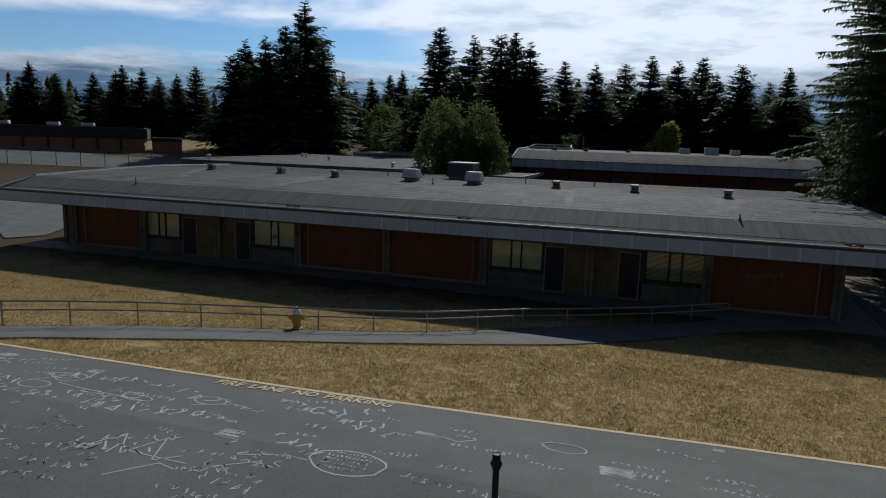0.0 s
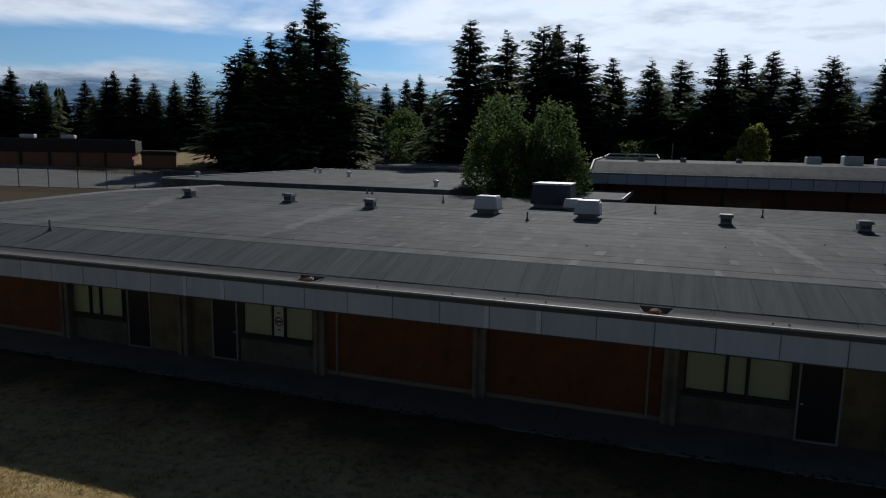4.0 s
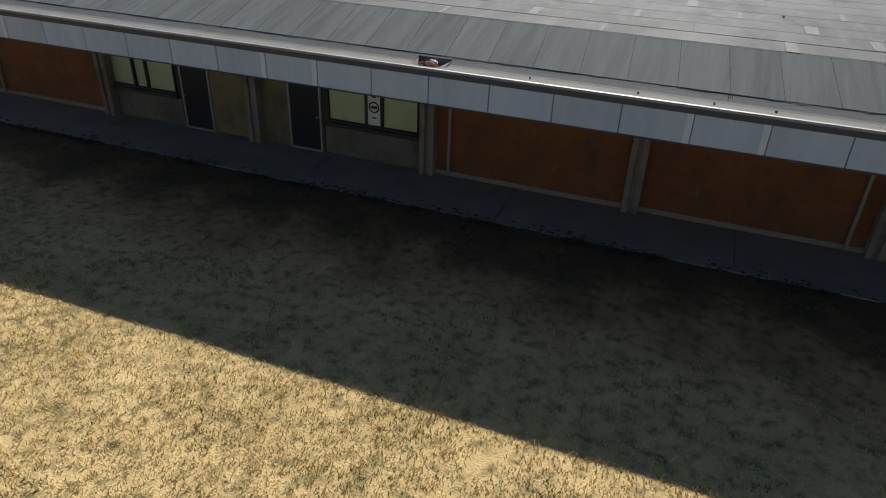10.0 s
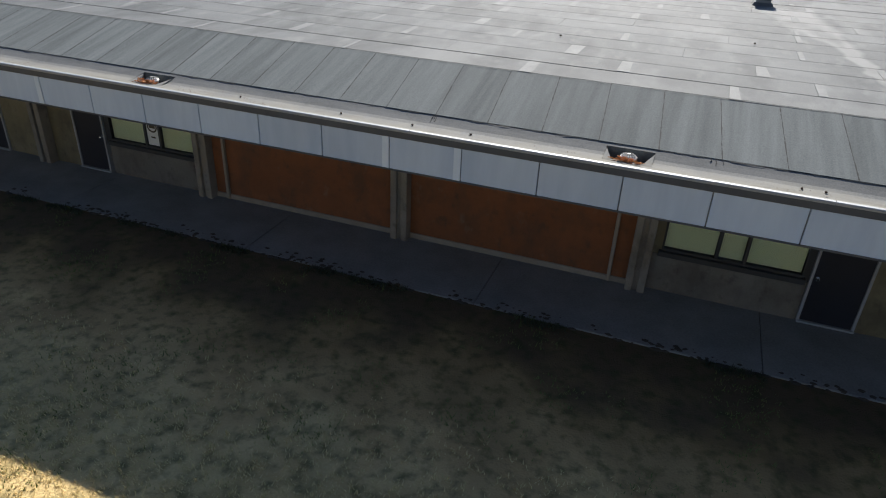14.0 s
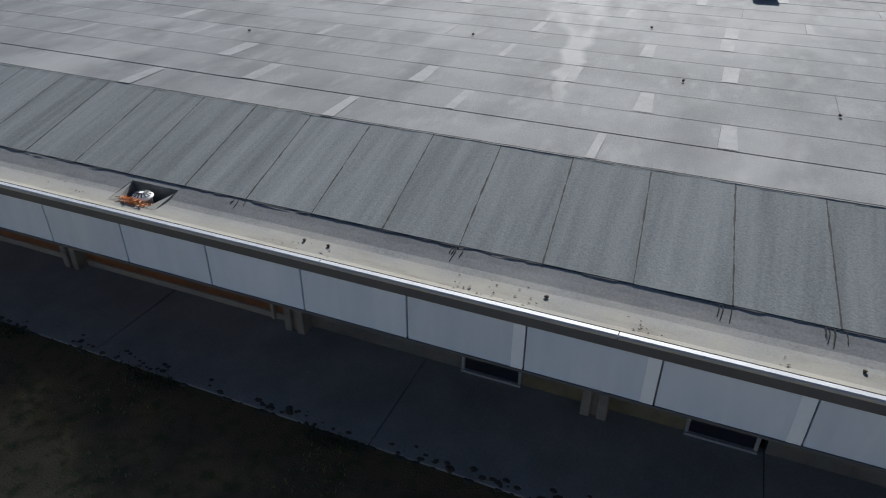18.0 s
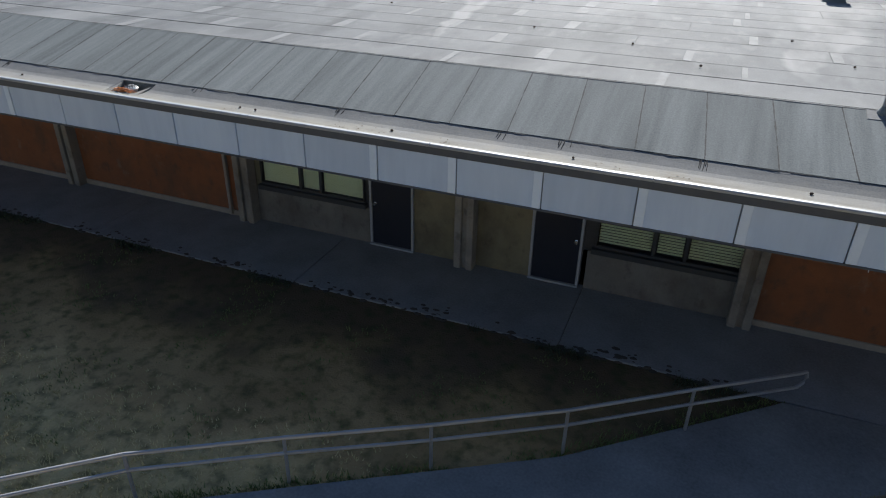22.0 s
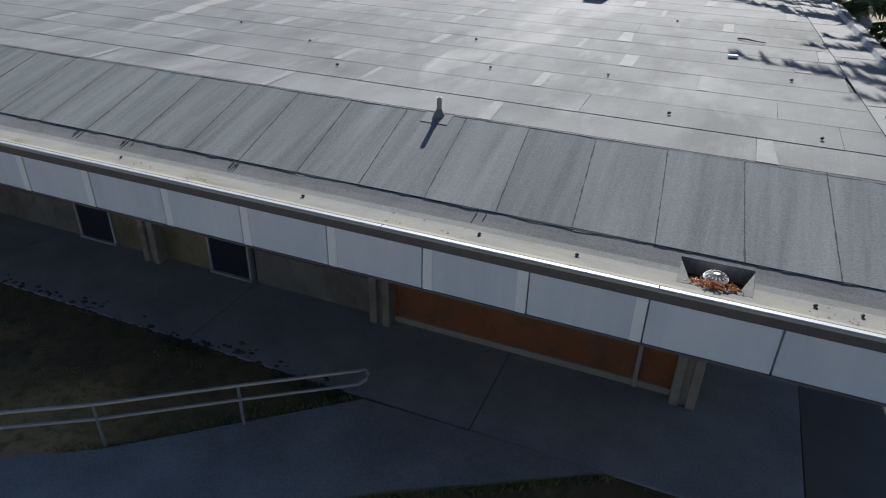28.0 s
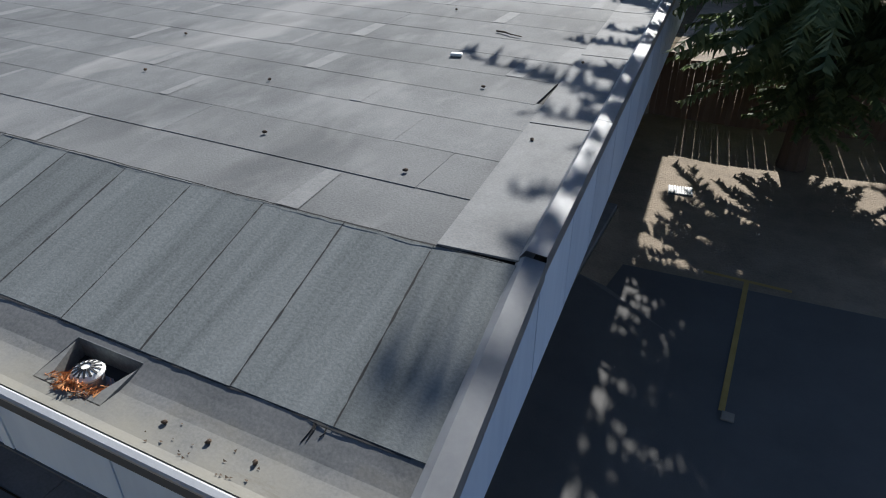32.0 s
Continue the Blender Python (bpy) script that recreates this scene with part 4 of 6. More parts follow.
# ---- on the roof ----
def square_vent(at, tilt=0):
    v = thing("roof_vent", at, "small square grey metal roof vent with a flat cap", "roof vent", "square roof vents", rz=tilt)
    bm = bmesh.new()
    frustum(bm, (-0.3, -0.3, 0.3, 0.3), (-0.24, -0.24, 0.24, 0.24), -0.03, 0.07)
    part("flashing", bm, M_ROOF, v)
    part("neck", bx(-0.2, -0.2, 0.05, 0.2, 0.2, 0.33, bevel=0.01), M_DULL, v)
    bm = frustum(bmesh.new(), (-0.27, -0.27, 0.27, 0.27), (-0.22, -0.22, 0.22, 0.22), 0.32, 0.43)
    part("cap", bm, M_DULL, v)
    for s in (-1, 1):
        part("louvre", bx(-0.16, s * 0.205 - 0.01, 0.14, 0.16, s * 0.205 + 0.01, 0.26), M_BAND, v)


for x, y, r in ((-21.53, 10.4, 3), (-15.73, 10.4, -4), (-11.09, 9.6, 2), (3.62, 10.2, 0), (8.24, 10.2, 5), (13.29, 9.6, -3)):
    square_vent((x, y, roof_z(y) + 0.012), r)


def hood(at, w, d, h, label, name="exhaust_hood"):
    v = thing(name, at, label, "roof hood", "roof hoods")
    part("curb", bx(-w * 0.36, -d * 0.36, -0.04, w * 0.36, d * 0.36, h * 0.35, bevel=0.01), M_DULL, v)
    bm = frustum(bmesh.new(), (-w / 2, -d / 2, w / 2, d / 2), (-w * 0.43, -d * 0.43, w * 0.43, d * 0.43), h * 0.26, h * 0.92)
    bmesh.ops.bevel(bm, geom=bm.edges[:], offset=0.03, segments=2, affect='EDGES')
    part("cover", bm, M_HOOD, v)
    part("top_plate", bx(-w * 0.41, -d * 0.41, h * 0.92, w * 0.41, d * 0.41, h, bevel=0.02), M_HOOD, v)
    part("skirt", bx(-w / 2 - 0.01, -d / 2 - 0.01, h * 0.22, w / 2 + 0.01, d / 2 + 0.01, h * 0.29, bevel=0.006), M_DULL, v)


hood((-5.83, 10.2, roof_z(10.2) + 0.01), 1.05, 1.05, 0.75, "white painted box exhaust hood on the roof")
hood((-1.59, 10.2, roof_z(10.2) + 0.01), 1.05, 1.05, 0.75, "white painted box exhaust hood on the roof")
hood((-2.75, 13.9, roof_z(13.9) + 0.01), 0.85, 0.85, 0.55, "small white exhaust hood beside the cooler")
ac = thing("rooftop_cooler", (-3.95, 15.6, roof_z(15.6) + 0.01), "large grey louvred rooftop cooler with pale top", "rooftop unit")
part("curb", bx(-0.85, -0.85, -0.05, 0.85, 0.85, 0.18, bevel=0.01), M_DULL, ac)
bm = frustum(bmesh.new(), (-0.98, -0.98, 0.98, 0.98), (-0.9, -0.9, 0.9, 0.9), 0.18, 1.12)
bmesh.ops.bevel(bm, geom=bm.edges[:], offset=0.03, segments=2, affect='EDGES')
# the dark band colour puts the front's shade into the casing
part("casing", bm, M_BAND, ac, "louvred casing coloured dark as if in shade")
part("lid", bx(-0.93, -0.93, 1.12, 0.93, 0.93, 1.2, bevel=0.03), M_HOOD, ac, "pale lid")
louvre = mesh_of("louvre", frustum(bmesh.new(), (-0.78, -0.02, 0.78, 0.0), (-0.78, 0.0, 0.78, 0.02), 0, 0.05), M_BAND)
for i in range(9):
    ob = new("louvre", louvre); ob.parent = ac; ob.location = (0, -0.975 + 0.0085 * i, 0.27 + 0.088 * i)


def vent_pipe(x, y, h=0.42, r=0.045):
    z = roof_z(y)
    p = thing("vent_pipe", (x, y, z), "thin grey metal vent pipe standing on the roof", "vent pipe", "vent pipes")
    bm = lathe(bmesh.new(), [(r, -0.03), (r, h), (r * 0.7, h), (r * 0.7, h - 0.05)], 12)
    part("pipe", bm, M_DULL, p)
    part("collar", lathe(bmesh.new(), [(r * 2.4, -0.03), (r * 2.2, 0.03), (r * 1.2, 0.09), (r * 1.15, 0.11)], 14), M_MANSARD, p, "tarred collar")
    return p


pg = vent_pipe(13.1, -0.3, 0.27, 0.035)
bm = bmesh.new()
box(bm, -0.2, -0.2, -0.004, 0.2, 0.1, 0.004, bevel=0.002)
bm.transform(pose(0, 0, 0.008, 14))
part("flashing_sheet", bm, M_LAP, pg, "grey flashing patch")
for x, y in ((-18.3, -0.55), (-16.0, 19.5), (-9.4, 14.6), (-3.7, 8.3), (0.9, 14.2), (-15.8, 19.8), (5.4, 15.0), (-7.7, 17.5)):
    vent_pipe(x, y, 0.38, 0.035)


def drain(x):
    d = thing("roof_drain", (x, -2.3, 3.25), "chalky white slotted dome drain among rusty pine needles", "roof drain", "roof drains")
    part("flange", lathe(bmesh.new(), [(0.21, 0.0), (0.21, 0.02), (0.15, 0.03), (0.13, 0.03)], 24), M_DULL, d)
    part("drum", lathe(bmesh.new(), [(0.1, 0.0), (0.108, 0.16), (0.1, 0.165)], 24), M_DULL, d)
    bm = lathe(bmesh.new(), [(0.116, 0.15), (0.126, 0.173), (0.1, 0.203), (0.065, 0.217), (0.03, 0.223)], 28)
    part("dome", bm, M_PLASTIC, d, "chalky white slotted dome")
    slot = mesh_of("slot", bx(0.04, -0.0085, -0.004, 0.116, 0.0085, 0.004), M_BLACK)
    for i in range(14):
        ob = new("slot", slot); ob.parent = d
        ob.matrix_basis = pose(0, 0, 0.2435, 0, 22, 360 / 14 * i)
    part("sump_back", bx(-0.36, 0.22, -0.01, 0.36, 0.232, 0.222), M_MANSARD, d)
    part("sump", bx(-0.365, -0.2, -0.014, 0.365, 0.225, 0.004), M_DULL, d, "shallow grey drain sump")
    part("sump_lip", frustum(bmesh.new(), (-0.359, -0.208, 0.359, -0.1), (-0.359, -0.208, 0.359, -0.145), 0.004, 0.152), M_GUTTER, d)
    for side in (-1, 1):
        bm = bmesh.new()
        q = [bm.verts.new((side * x, y, z)) for x, y, z in ((0.359, -0.205, 0.153), (0.359, 0.215, 0.22), (0.2, -0.145, 0.004), (0.345, 0.21, 0.004), (0.359, -0.145, 0.004), (0.359, 0.21, 0.004))]
        for f in ((0, 1, 3, 2), (0, 2, 4), (1, 5, 3), (2, 3, 5, 4)):
            bm.faces.new([q[k] for k in f])
        bmesh.ops.recalc_face_normals(bm, faces=bm.faces)
        part("sump_side", bm, M_GUTTER, d)
    vs, fs = [], []
    rng = random.Random(int(x * 10))
    for i in range(420):
        a, r = rng.uniform(math.pi * 0.93, math.tau * 1.035), 0.13 + abs(rng.gauss(0, 0.075))
        px, py = r * 1.15 * math.cos(a), min(max(r * math.sin(a), -0.2), 0.15)
        pz = 0.02 + 0.09 * max(0, 1 - abs(r - 0.17) / 0.2) * rng.random() + (0.1 if py < -0.12 else 0)
        t = rng.uniform(0, math.tau)
        ux, uy = 0.045 * math.cos(t), 0.045 * math.sin(t)
        q = len(vs)
        vs += [(px - ux, py - uy, pz), (px + ux, py + uy, pz + rng.uniform(-0.01, 0.03)), (px + ux - uy * 0.16, py + uy + ux * 0.16, pz + 0.006)]
        fs.append((q, q + 1, q + 2))
    raw("needles", vs, fs, M_NEEDLE, d)["label"] = "drift of rust coloured needles"


for x in DRAINS:
    drain(x)


def pine_cone(x, y, z, s=1.0):
    bm = lathe(bmesh.new(), [(0.006, -0.045), (0.026, -0.03), (0.034, -0.005), (0.028, 0.02), (0.016, 0.045), (0.004, 0.055)], 8)
    for i, v in enumerate(bm.verts):
        v.co.x *= 1 + 0.25 * ((i * 7) % 3 - 1)
    bm.transform(pose(0, 0, 0.033, 90, 0, 0))
    ob = part("pine_cone", bm, M_CONE)
    ob.matrix_basis = pose(x, y, z, 0, 0, (x * 97) % 360) @ Matrix.Diagonal((s, s, s, 1))
    tagged(ob, "brown fallen fir cone lying on the roof", "fir cone", "fir cones")


for x, y in ((16.05, 1.07), (13.0, 2.17), (18.0, 0.9), (17.7, 3.6), (14.9, 2.6), (12.1, 3.9), (9.3, 2.4), (7.2, 3.1), (10.6, 1.2), (3.3, 4.4), (-0.7, 3.0), (18.9, 2.2), (18.6, 5.2), (15.5, 7.4), (6.3, 6.2)):
    pine_cone(x, y, roof_z(y) + 0.014, 0.62)
for x in (12.2, 14.5, 17.9, 18.3, 6.6, 4.2, 3.9, -0.9, -3.2, -1.9, -5.2, 15.6, 18.7, 9.3):
    pine_cone(x, -2.42, 3.402, 0.5)
st = part("fallen_stick", tube(bmesh.new(), [(-0.28, 0, 0.02), (-0.1, 0.015, 0.03), (0.05, -0.01, 0.025), (0.26, 0.02, 0.02)], 0.018, 6, 0.5), M_BARK)
st.matrix_basis = pose(17.04, 6.2, roof_z(6.2) + 0.012, 0, 0, -20)
tagged(st, "short broken brown stick lying on the roof", "stick")
wc = part("white_scrap", bx(-0.09, -0.05, 0, 0.09, 0.05, 0.045, bevel=0.012), M_WHITE)
wc.matrix_basis = pose(16.75, 4.76, roof_z(4.76) + 0.014, 0, 0, 15)
tagged(wc, "small white block lying on the roof", "scrap")
vs, fs = [], []
rng = random.Random(5)
for i in range(900):
    px = rng.uniform(-24, 19.7)
    py = -2.62 + abs(rng.gauss(0, 0.12))
    if min(abs(px - d) for d in DRAINS) < 0.4 or noise.noise((px * 0.9, 0, 3)) < 0.05:
        continue
    t, q = rng.uniform(0, math.tau), len(vs)
    s = rng.uniform(0.015, 0.04)
    pz = 3.405
    vs += [(px, py, pz + 0.004), (px + s * math.cos(t), py + s * math.sin(t) * 0.7, pz + 0.006), (px + s * math.cos(t + 1.3), py + s * math.sin(t + 1.3) * 0.7, pz + 0.01)]
    fs.append((q, q + 1, q + 2))
tagged(raw("gutter_litter", vs, fs, M_CONE), "brown leaf litter along the gutter", "leaf litter", kind="stuff")

rng = random.Random(14)
for x0 in (8.2, 9.1, 10.95, 14.4, 18.9, 5.5, 2.75, -1.6):
    bm = bmesh.new()
    for k in range(rng.randint(3, 6)):
        x, reach = x0 + rng.uniform(-0.1, 0.1), rng.uniform(0.08, 0.22)
        tube(bm, [(x, -2.0, 3.5), (x + 0.012, -2.06, 3.4795), (x + rng.uniform(-0.01, 0.02), -2.0 - reach, 3.501 - 0.345 * reach)], 0.005, 4)
    part("tar_run", bm, M_FELT, school, "black tar runs below a roofing seam")

# ---- rail, hydrant, post, markings ----
POSTS = [(-10.9, -21.45), (-9.6, -20.15), (-8.35, -18.9), (-7.15, -17.74), (-5.98, -16.57), (-4.63, -15.4), (-3.2, -14.33), (-1.75, -13.28), (-0.25, -12.3), (1.25, -11.3), (2.68, -10.05), (4.02, -8.4), (5.4, -7.1), (6.9, -6.12), (8.44, -5.22), (9.94, -4.28), (11.41, -3.2)]
rail = thing("handrail", (0, 0, 0), "galvanised two bar pipe handrail along the ramp", "handrail")
for x, y in POSTS:
    g = ground_z(x, y)
    part("post", tube(bmesh.new(), [(x, y, g - 0.1), (x, y, g + 0.71)], 0.024, 10), M_STEEL, rail)
ends = POSTS + [(12.75, -2.25)]
top = [(x, y, ground_z(x, y) + 0.73) for x, y in ends]
part("top_rail", tube(bmesh.new(), top, 0.027, 10), M_STEEL, rail)
part("mid_rail", tube(bmesh.new(), [(x, y, z - 0.25) for x, y, z in top], 0.024, 10), M_STEEL, rail)
part("end_bend", tube(bmesh.new(), [top[-1], (12.83, -2.18, 0.73), (12.86, -2.15, 0.63), (12.83, -2.18, 0.54), (top[-1][0], top[-1][1], top[-1][2] - 0.25)], 0.026, 10), M_STEEL, rail)

hy = thing("fire_hydrant", (-0.97, -12.42, ground_z(-0.97, -12.42) - 0.01), "yellow fire hydrant standing in the dry lawn", "fire hydrant", rz=15)
part("barrel", lathe(bmesh.new(), [(0.19, 0), (0.19, 0.05), (0.13, 0.06), (0.125, 0.42), (0.16, 0.44), (0.16, 0.5)], 18), M_YELLOW, hy)
part("bonnet", lathe(bmesh.new(), [(0.155, 0.5), (0.15, 0.56), (0.11, 0.64), (0.045, 0.69), (0.03, 0.69), (0.03, 0.75)], 18), M_WHITE, hy, "white domed bonnet with nut")
for s in (-1, 1):
    bm = lathe(bmesh.new(), [(0.06, 0.1), (0.06, 0.19), (0.075, 0.19), (0.075, 0.25), (0.025, 0.25), (0.025, 0.29)], 14)
    bm.transform(pose(0, 0, 0.38, 0, 90 * s, 0))
    part("side_nozzle", bm, M_YELLOW, hy)
bm = lathe(bmesh.new(), [(0.08, 0.1), (0.08, 0.18), (0.1, 0.18), (0.1, 0.25), (0.03, 0.25), (0.03, 0.3)], 14)
bm.transform(pose(0, 0, 0.33, 90, 0, 0))
part("pumper_nozzle", bm, M_YELLOW, hy)

bp = thing("black_pole", (9.08, -26.36, ground_z(9.08, -26.36)), "black steel pole with a ring on top, standing on the asphalt", "tether pole")
part("shaft", tube(bmesh.new(), [(0, 0, -0.1), (0, 0, 2.6)], 0.026, 14), M_BLACK, bp)
ring = [(0.04 * math.cos(a), 0, 2.64 + 0.034 * math.sin(a)) for a in (math.tau * i / 16 for i in range(17))]
part("ring", tube(bmesh.new(), ring, 0.009, 8), M_BLACK, bp)
part("collar", lathe(bmesh.new(), [(0.03, 2.72), (0.034, 2.725), (0.034, 2.6), (0.016, 2.61)], 14), M_BLACK, bp)

fc = bpy.data.curves.new("lettering", 'FONT')
fc.space_word = 1.5
fc.body, fc.size, fc.resolution_u, fc.offset = "FIRE LANE NO PARKING", 1.0, 2, 0.02
tmp = new("lettering_curve", fc)
dg = bpy.context.evaluated_depsgraph_get()
me = bpy.data.meshes.new_from_object(tmp.evaluated_get(dg))
bpy.data.objects.remove(tmp)
xs = [v.co.x for v in me.vertices]
w0 = max(xs) - min(xs)
for v in me.vertices:
    fx = (v.co.x - min(xs)) / w0
    x = 1.25 + 3.95 * fx
    y = -19.58 + 0.34 * fx + v.co.y * 0.44
    v.co = (x, y, ground_z(x, y) + 0.02)
me.materials.append(M_LINE)
tagged(new("fire_lane_lettering", me), "cream painted words FIRE LANE NO PARKING on asphalt", "painted words", kind="structure")

# chalk drawings: strokes of chalk dust on the asphalt
rng = random.Random(11)
vs, fs = [], []


def stroke(points, w=0.028):
    for (xa, ya), (xb, yb) in zip(points, points[1:]):
        dx, dy = xb - xa, yb - ya
        n = math.hypot(dx, dy) or 1
        ox, oy, q = -dy / n * w / 2, dx / n * w / 2, len(vs)
        vs.extend((x, y, ground_z(x, y) + 0.016) for x, y in ((xa + ox, ya + oy), (xa - ox, ya - oy), (xb - ox, yb - oy), (xb + ox, yb + oy)))
        fs.append((q, q + 1, q + 2, q + 3))


def oval(x, y, a, b, n=14, w=0.025):
    p0 = rng.uniform(0, 6)
    stroke([(x + a * math.cos(p0 + t) * rng.uniform(0.93, 1.07), y + b * math.sin(p0 + t)) for t in (math.tau * i / n for i in range(n + 1))], w)


def scrawl(x, y, size, letters, turn=0.0):
    c, s = math.cos(turn), math.sin(turn)
    for i in range(letters):
        pts, px, py = [], i * size * 0.72, 0.0
        for _ in range(rng.randint(3, 5)):
            pts.append((px + rng.uniform(0, 0.55) * size, py + rng.uniform(0, 1.0) * size))
        stroke([(x + c * a - s * b, y + s * a + c * b) for a, b in pts], max(0.02, size * 0.085))


for i in range(120):
    x, y = rng.uniform(-7.5, 4.5), rng.uniform(-24.6, -19.95)
    scrawl(x, y, rng.choice((0.16, 0.2, 0.24, 0.3, 0.45)), rng.randint(3, 7), rng.uniform(-0.35, 0.45))
for i in range(26):
    scrawl(rng.uniform(4.5, 12.5), rng.uniform(-22.5, -19.7), rng.choice((0.14, 0.18)), rng.randint(3, 7), rng.uniform(-0.3, 0.2))
# large zigzags and long slashes
for x, y, w, h, n in ((1.51, -23.21, 1.7, 0.7, 5), (-1.1, -22.39, 0.9, 0.6, 2), (6.49, -20.47, 0.8, 0.3, 3)):
    stroke([(x + w * k / n + rng.uniform(-0.05, 0.05), y + (h if k % 2 else 0.0) * rng.uniform(0.4, 1.1)) for k in range(n + 1)], 0.028)
for i in range(16):
    x, y = rng.uniform(-6.5, 4), rng.uniform(-24, -20.2)
    a = rng.uniform(-0.4, 1.2)
    stroke([(x, y), (x + math.cos(a) * 0.8, y + math.sin(a) * 0.8), (x + math.cos(a) + 0.2, y + math.sin(a) * 0.7)], 0.026)
# an oval filled with writing, a few smaller rings
oval(5.7, -22.13, 0.62, 0.42, 18, 0.035)
for k in range(5):
    scrawl(5.7 - 0.42, -22.13 - 0.28 + 0.13 * k, 0.1, 11)
oval(8.81, -19.87, 0.4, 0.22)
for k in range(8):
    oval(rng.uniform(-5.5, 3.5), rng.uniform(-23.8, -20.4), rng.uniform(0.15, 0.4), rng.uniform(0.12, 0.3))
scrawl(6.61, -22.34, 0.26, 9, -0.05)
scrawl(10.33, -19.22, 0.16, 9, -0.15)
# rubbed patches of solid chalk
for x0, y0, w, h, n in ((3.16, -22.07, 0.5, 0.3, 9), (9.48, -20.75, 0.6, 0.35, 14), (11.32, -18.66, 0.22, 0.14, 10), (3.13, -19.99, 0.3, 0.14, 8), (4.05, -19.97, 0.09, 0.09, 6), (-1.6, -20.2, 0.35, 0.2, 7), (-4.2, -20.1, 0.3, 0.22, 8), (6.2, -20.4, 0.4, 0.12, 6)):
    for k in range(n):
        f = k / (n - 1)
        stroke([(x0 + rng.uniform(-0.03, 0.03), y0 + h * f), (x0 + w * rng.uniform(0.8, 1.0), y0 + h * f + rng.uniform(-0.05, 0.05))], 0.024)
tagged(raw("chalk_drawings", vs, fs, M_CHALK), "white chalk scrawls and shapes on grey asphalt", "chalk drawings", kind="stuff")

# parking marks and grate by the trees
bm = bmesh.new()
for a, b, c, d in ((21.58, 3.6, 21.67, 7.3), (20.85, 7.3, 22.4, 7.39)):
    q = [bm.verts.new((x, y, ground_z(x, y) + 0.02)) for x, y in ((a, b), (c, b), (c, d), (a, d))]
    bm.faces.new(q)
tagged(part("parking_line", bm, M_OCHRE), "yellow painted parking line on dark asphalt", "painted line", kind="structure")
gr = thing("drain_grate", (19.85, 10.6, -0.135), "white painted slotted drain grate set in gravel", "drain grate", rz=10)
part("rim", bx(-0.28, -0.22, -0.03, 0.28, 0.22, 0.012, bevel=0.01), M_BAND, gr)
for i in range(9):
    part("bar", bx(-0.26 + 0.06 * i, -0.2, 0.01, -0.225 + 0.06 * i, 0.2, 0.025), M_WHITE, gr)
stp = part("parking_stop", bx(-0.09, -0.09, 0, 0.09, 0.09, 0.04, bevel=0.01), M_PIER)
stp.matrix_basis = pose(21.72, 3.5, ground_z(21.72, 3.5) + 0.012)
tagged(stp, "small pale concrete marker at the line's end", "marker")

# ---- fences ----
bf = thing("board_fence", (0, 0, 0), "tall weathered brown board fence behind the firs", "fence")
board = mesh_of("board", bx(-0.077, -0.01, 0, 0.077, 0.01, 1.85, bevel=0.003), M_BOARD)
for i in range(90):
    x = 18.2 + 0.15 * i
    y = 15.25 + 0.18 * (x - 18.2) + 0.022 * (i % 2)
    ob = new("board", board); ob.parent = bf
    ob.matrix_basis = pose(x, y, ground_z(x, y) - 0.05, 0, 0.4 * math.sin(i * 2.1), 10.2)
for z in (0.4, 1.5):
    part("stringer", tube(bmesh.new(), [(18.1, 15.3, z - 0.2), (31.7, 17.75, z - 0.2)], 0.04, 4), M_BOARD, bf)

cf = thing("chain_link_fence", (0, 0, 0), "grey chain link fence round the far lawn", "fence")
FL = [(-86, 20.5), (-65, 32.5), (-51, 41.6), (-40, 48.5)]
run = []
for (xa, ya), (xb, yb) in zip(FL, FL[1:]):
    k = int(math.hypot(xb - xa, yb - ya) / 2.6)
    run += [(xa + (xb - xa) * i / k, ya + (yb - ya) * i / k) for i in range(k)]
for x, y in run:
    g = ground_z(x, y)
    part("post", tube(bmesh.new(), [(x, y, g), (x, y, g + 2.2)], 0.05, 6), M_DULL, cf)
part("top_rail", tube(bmesh.new(), [(x, y, ground_z(x, y) + 2.18) for x, y in run], 0.04, 6), M_DULL, cf)
bm = bmesh.new()
for (xa, ya), (xb, yb) in zip(run, run[1:]):
    for i in range(14):
        for s in (0, 1):
            f0, f1 = (i / 14, (i + 2) / 14) if s else ((i + 2) / 14, i / 14)
            xx, yy = xa + (xb - xa) * f0, ya + (yb - ya) * f0
            x2, y2 = xa + (xb - xa) * f1, ya + (yb - ya) * f1
            a = bm.verts.new((xx, yy, ground_z(xx, yy) + 0.05)); b = bm.verts.new((x2, y2, ground_z(x2, y2) + 2.15))
            c = bm.verts.new((x2 + 0.015, y2, ground_z(x2, y2) + 2.15)); d = bm.verts.new((xx + 0.015, yy, ground_z(xx, yy) + 0.05))
            bm.faces.new((a, b, c, d))
part("wire_mesh", bm, M_DULL, cf, "thin diagonal wire mesh")

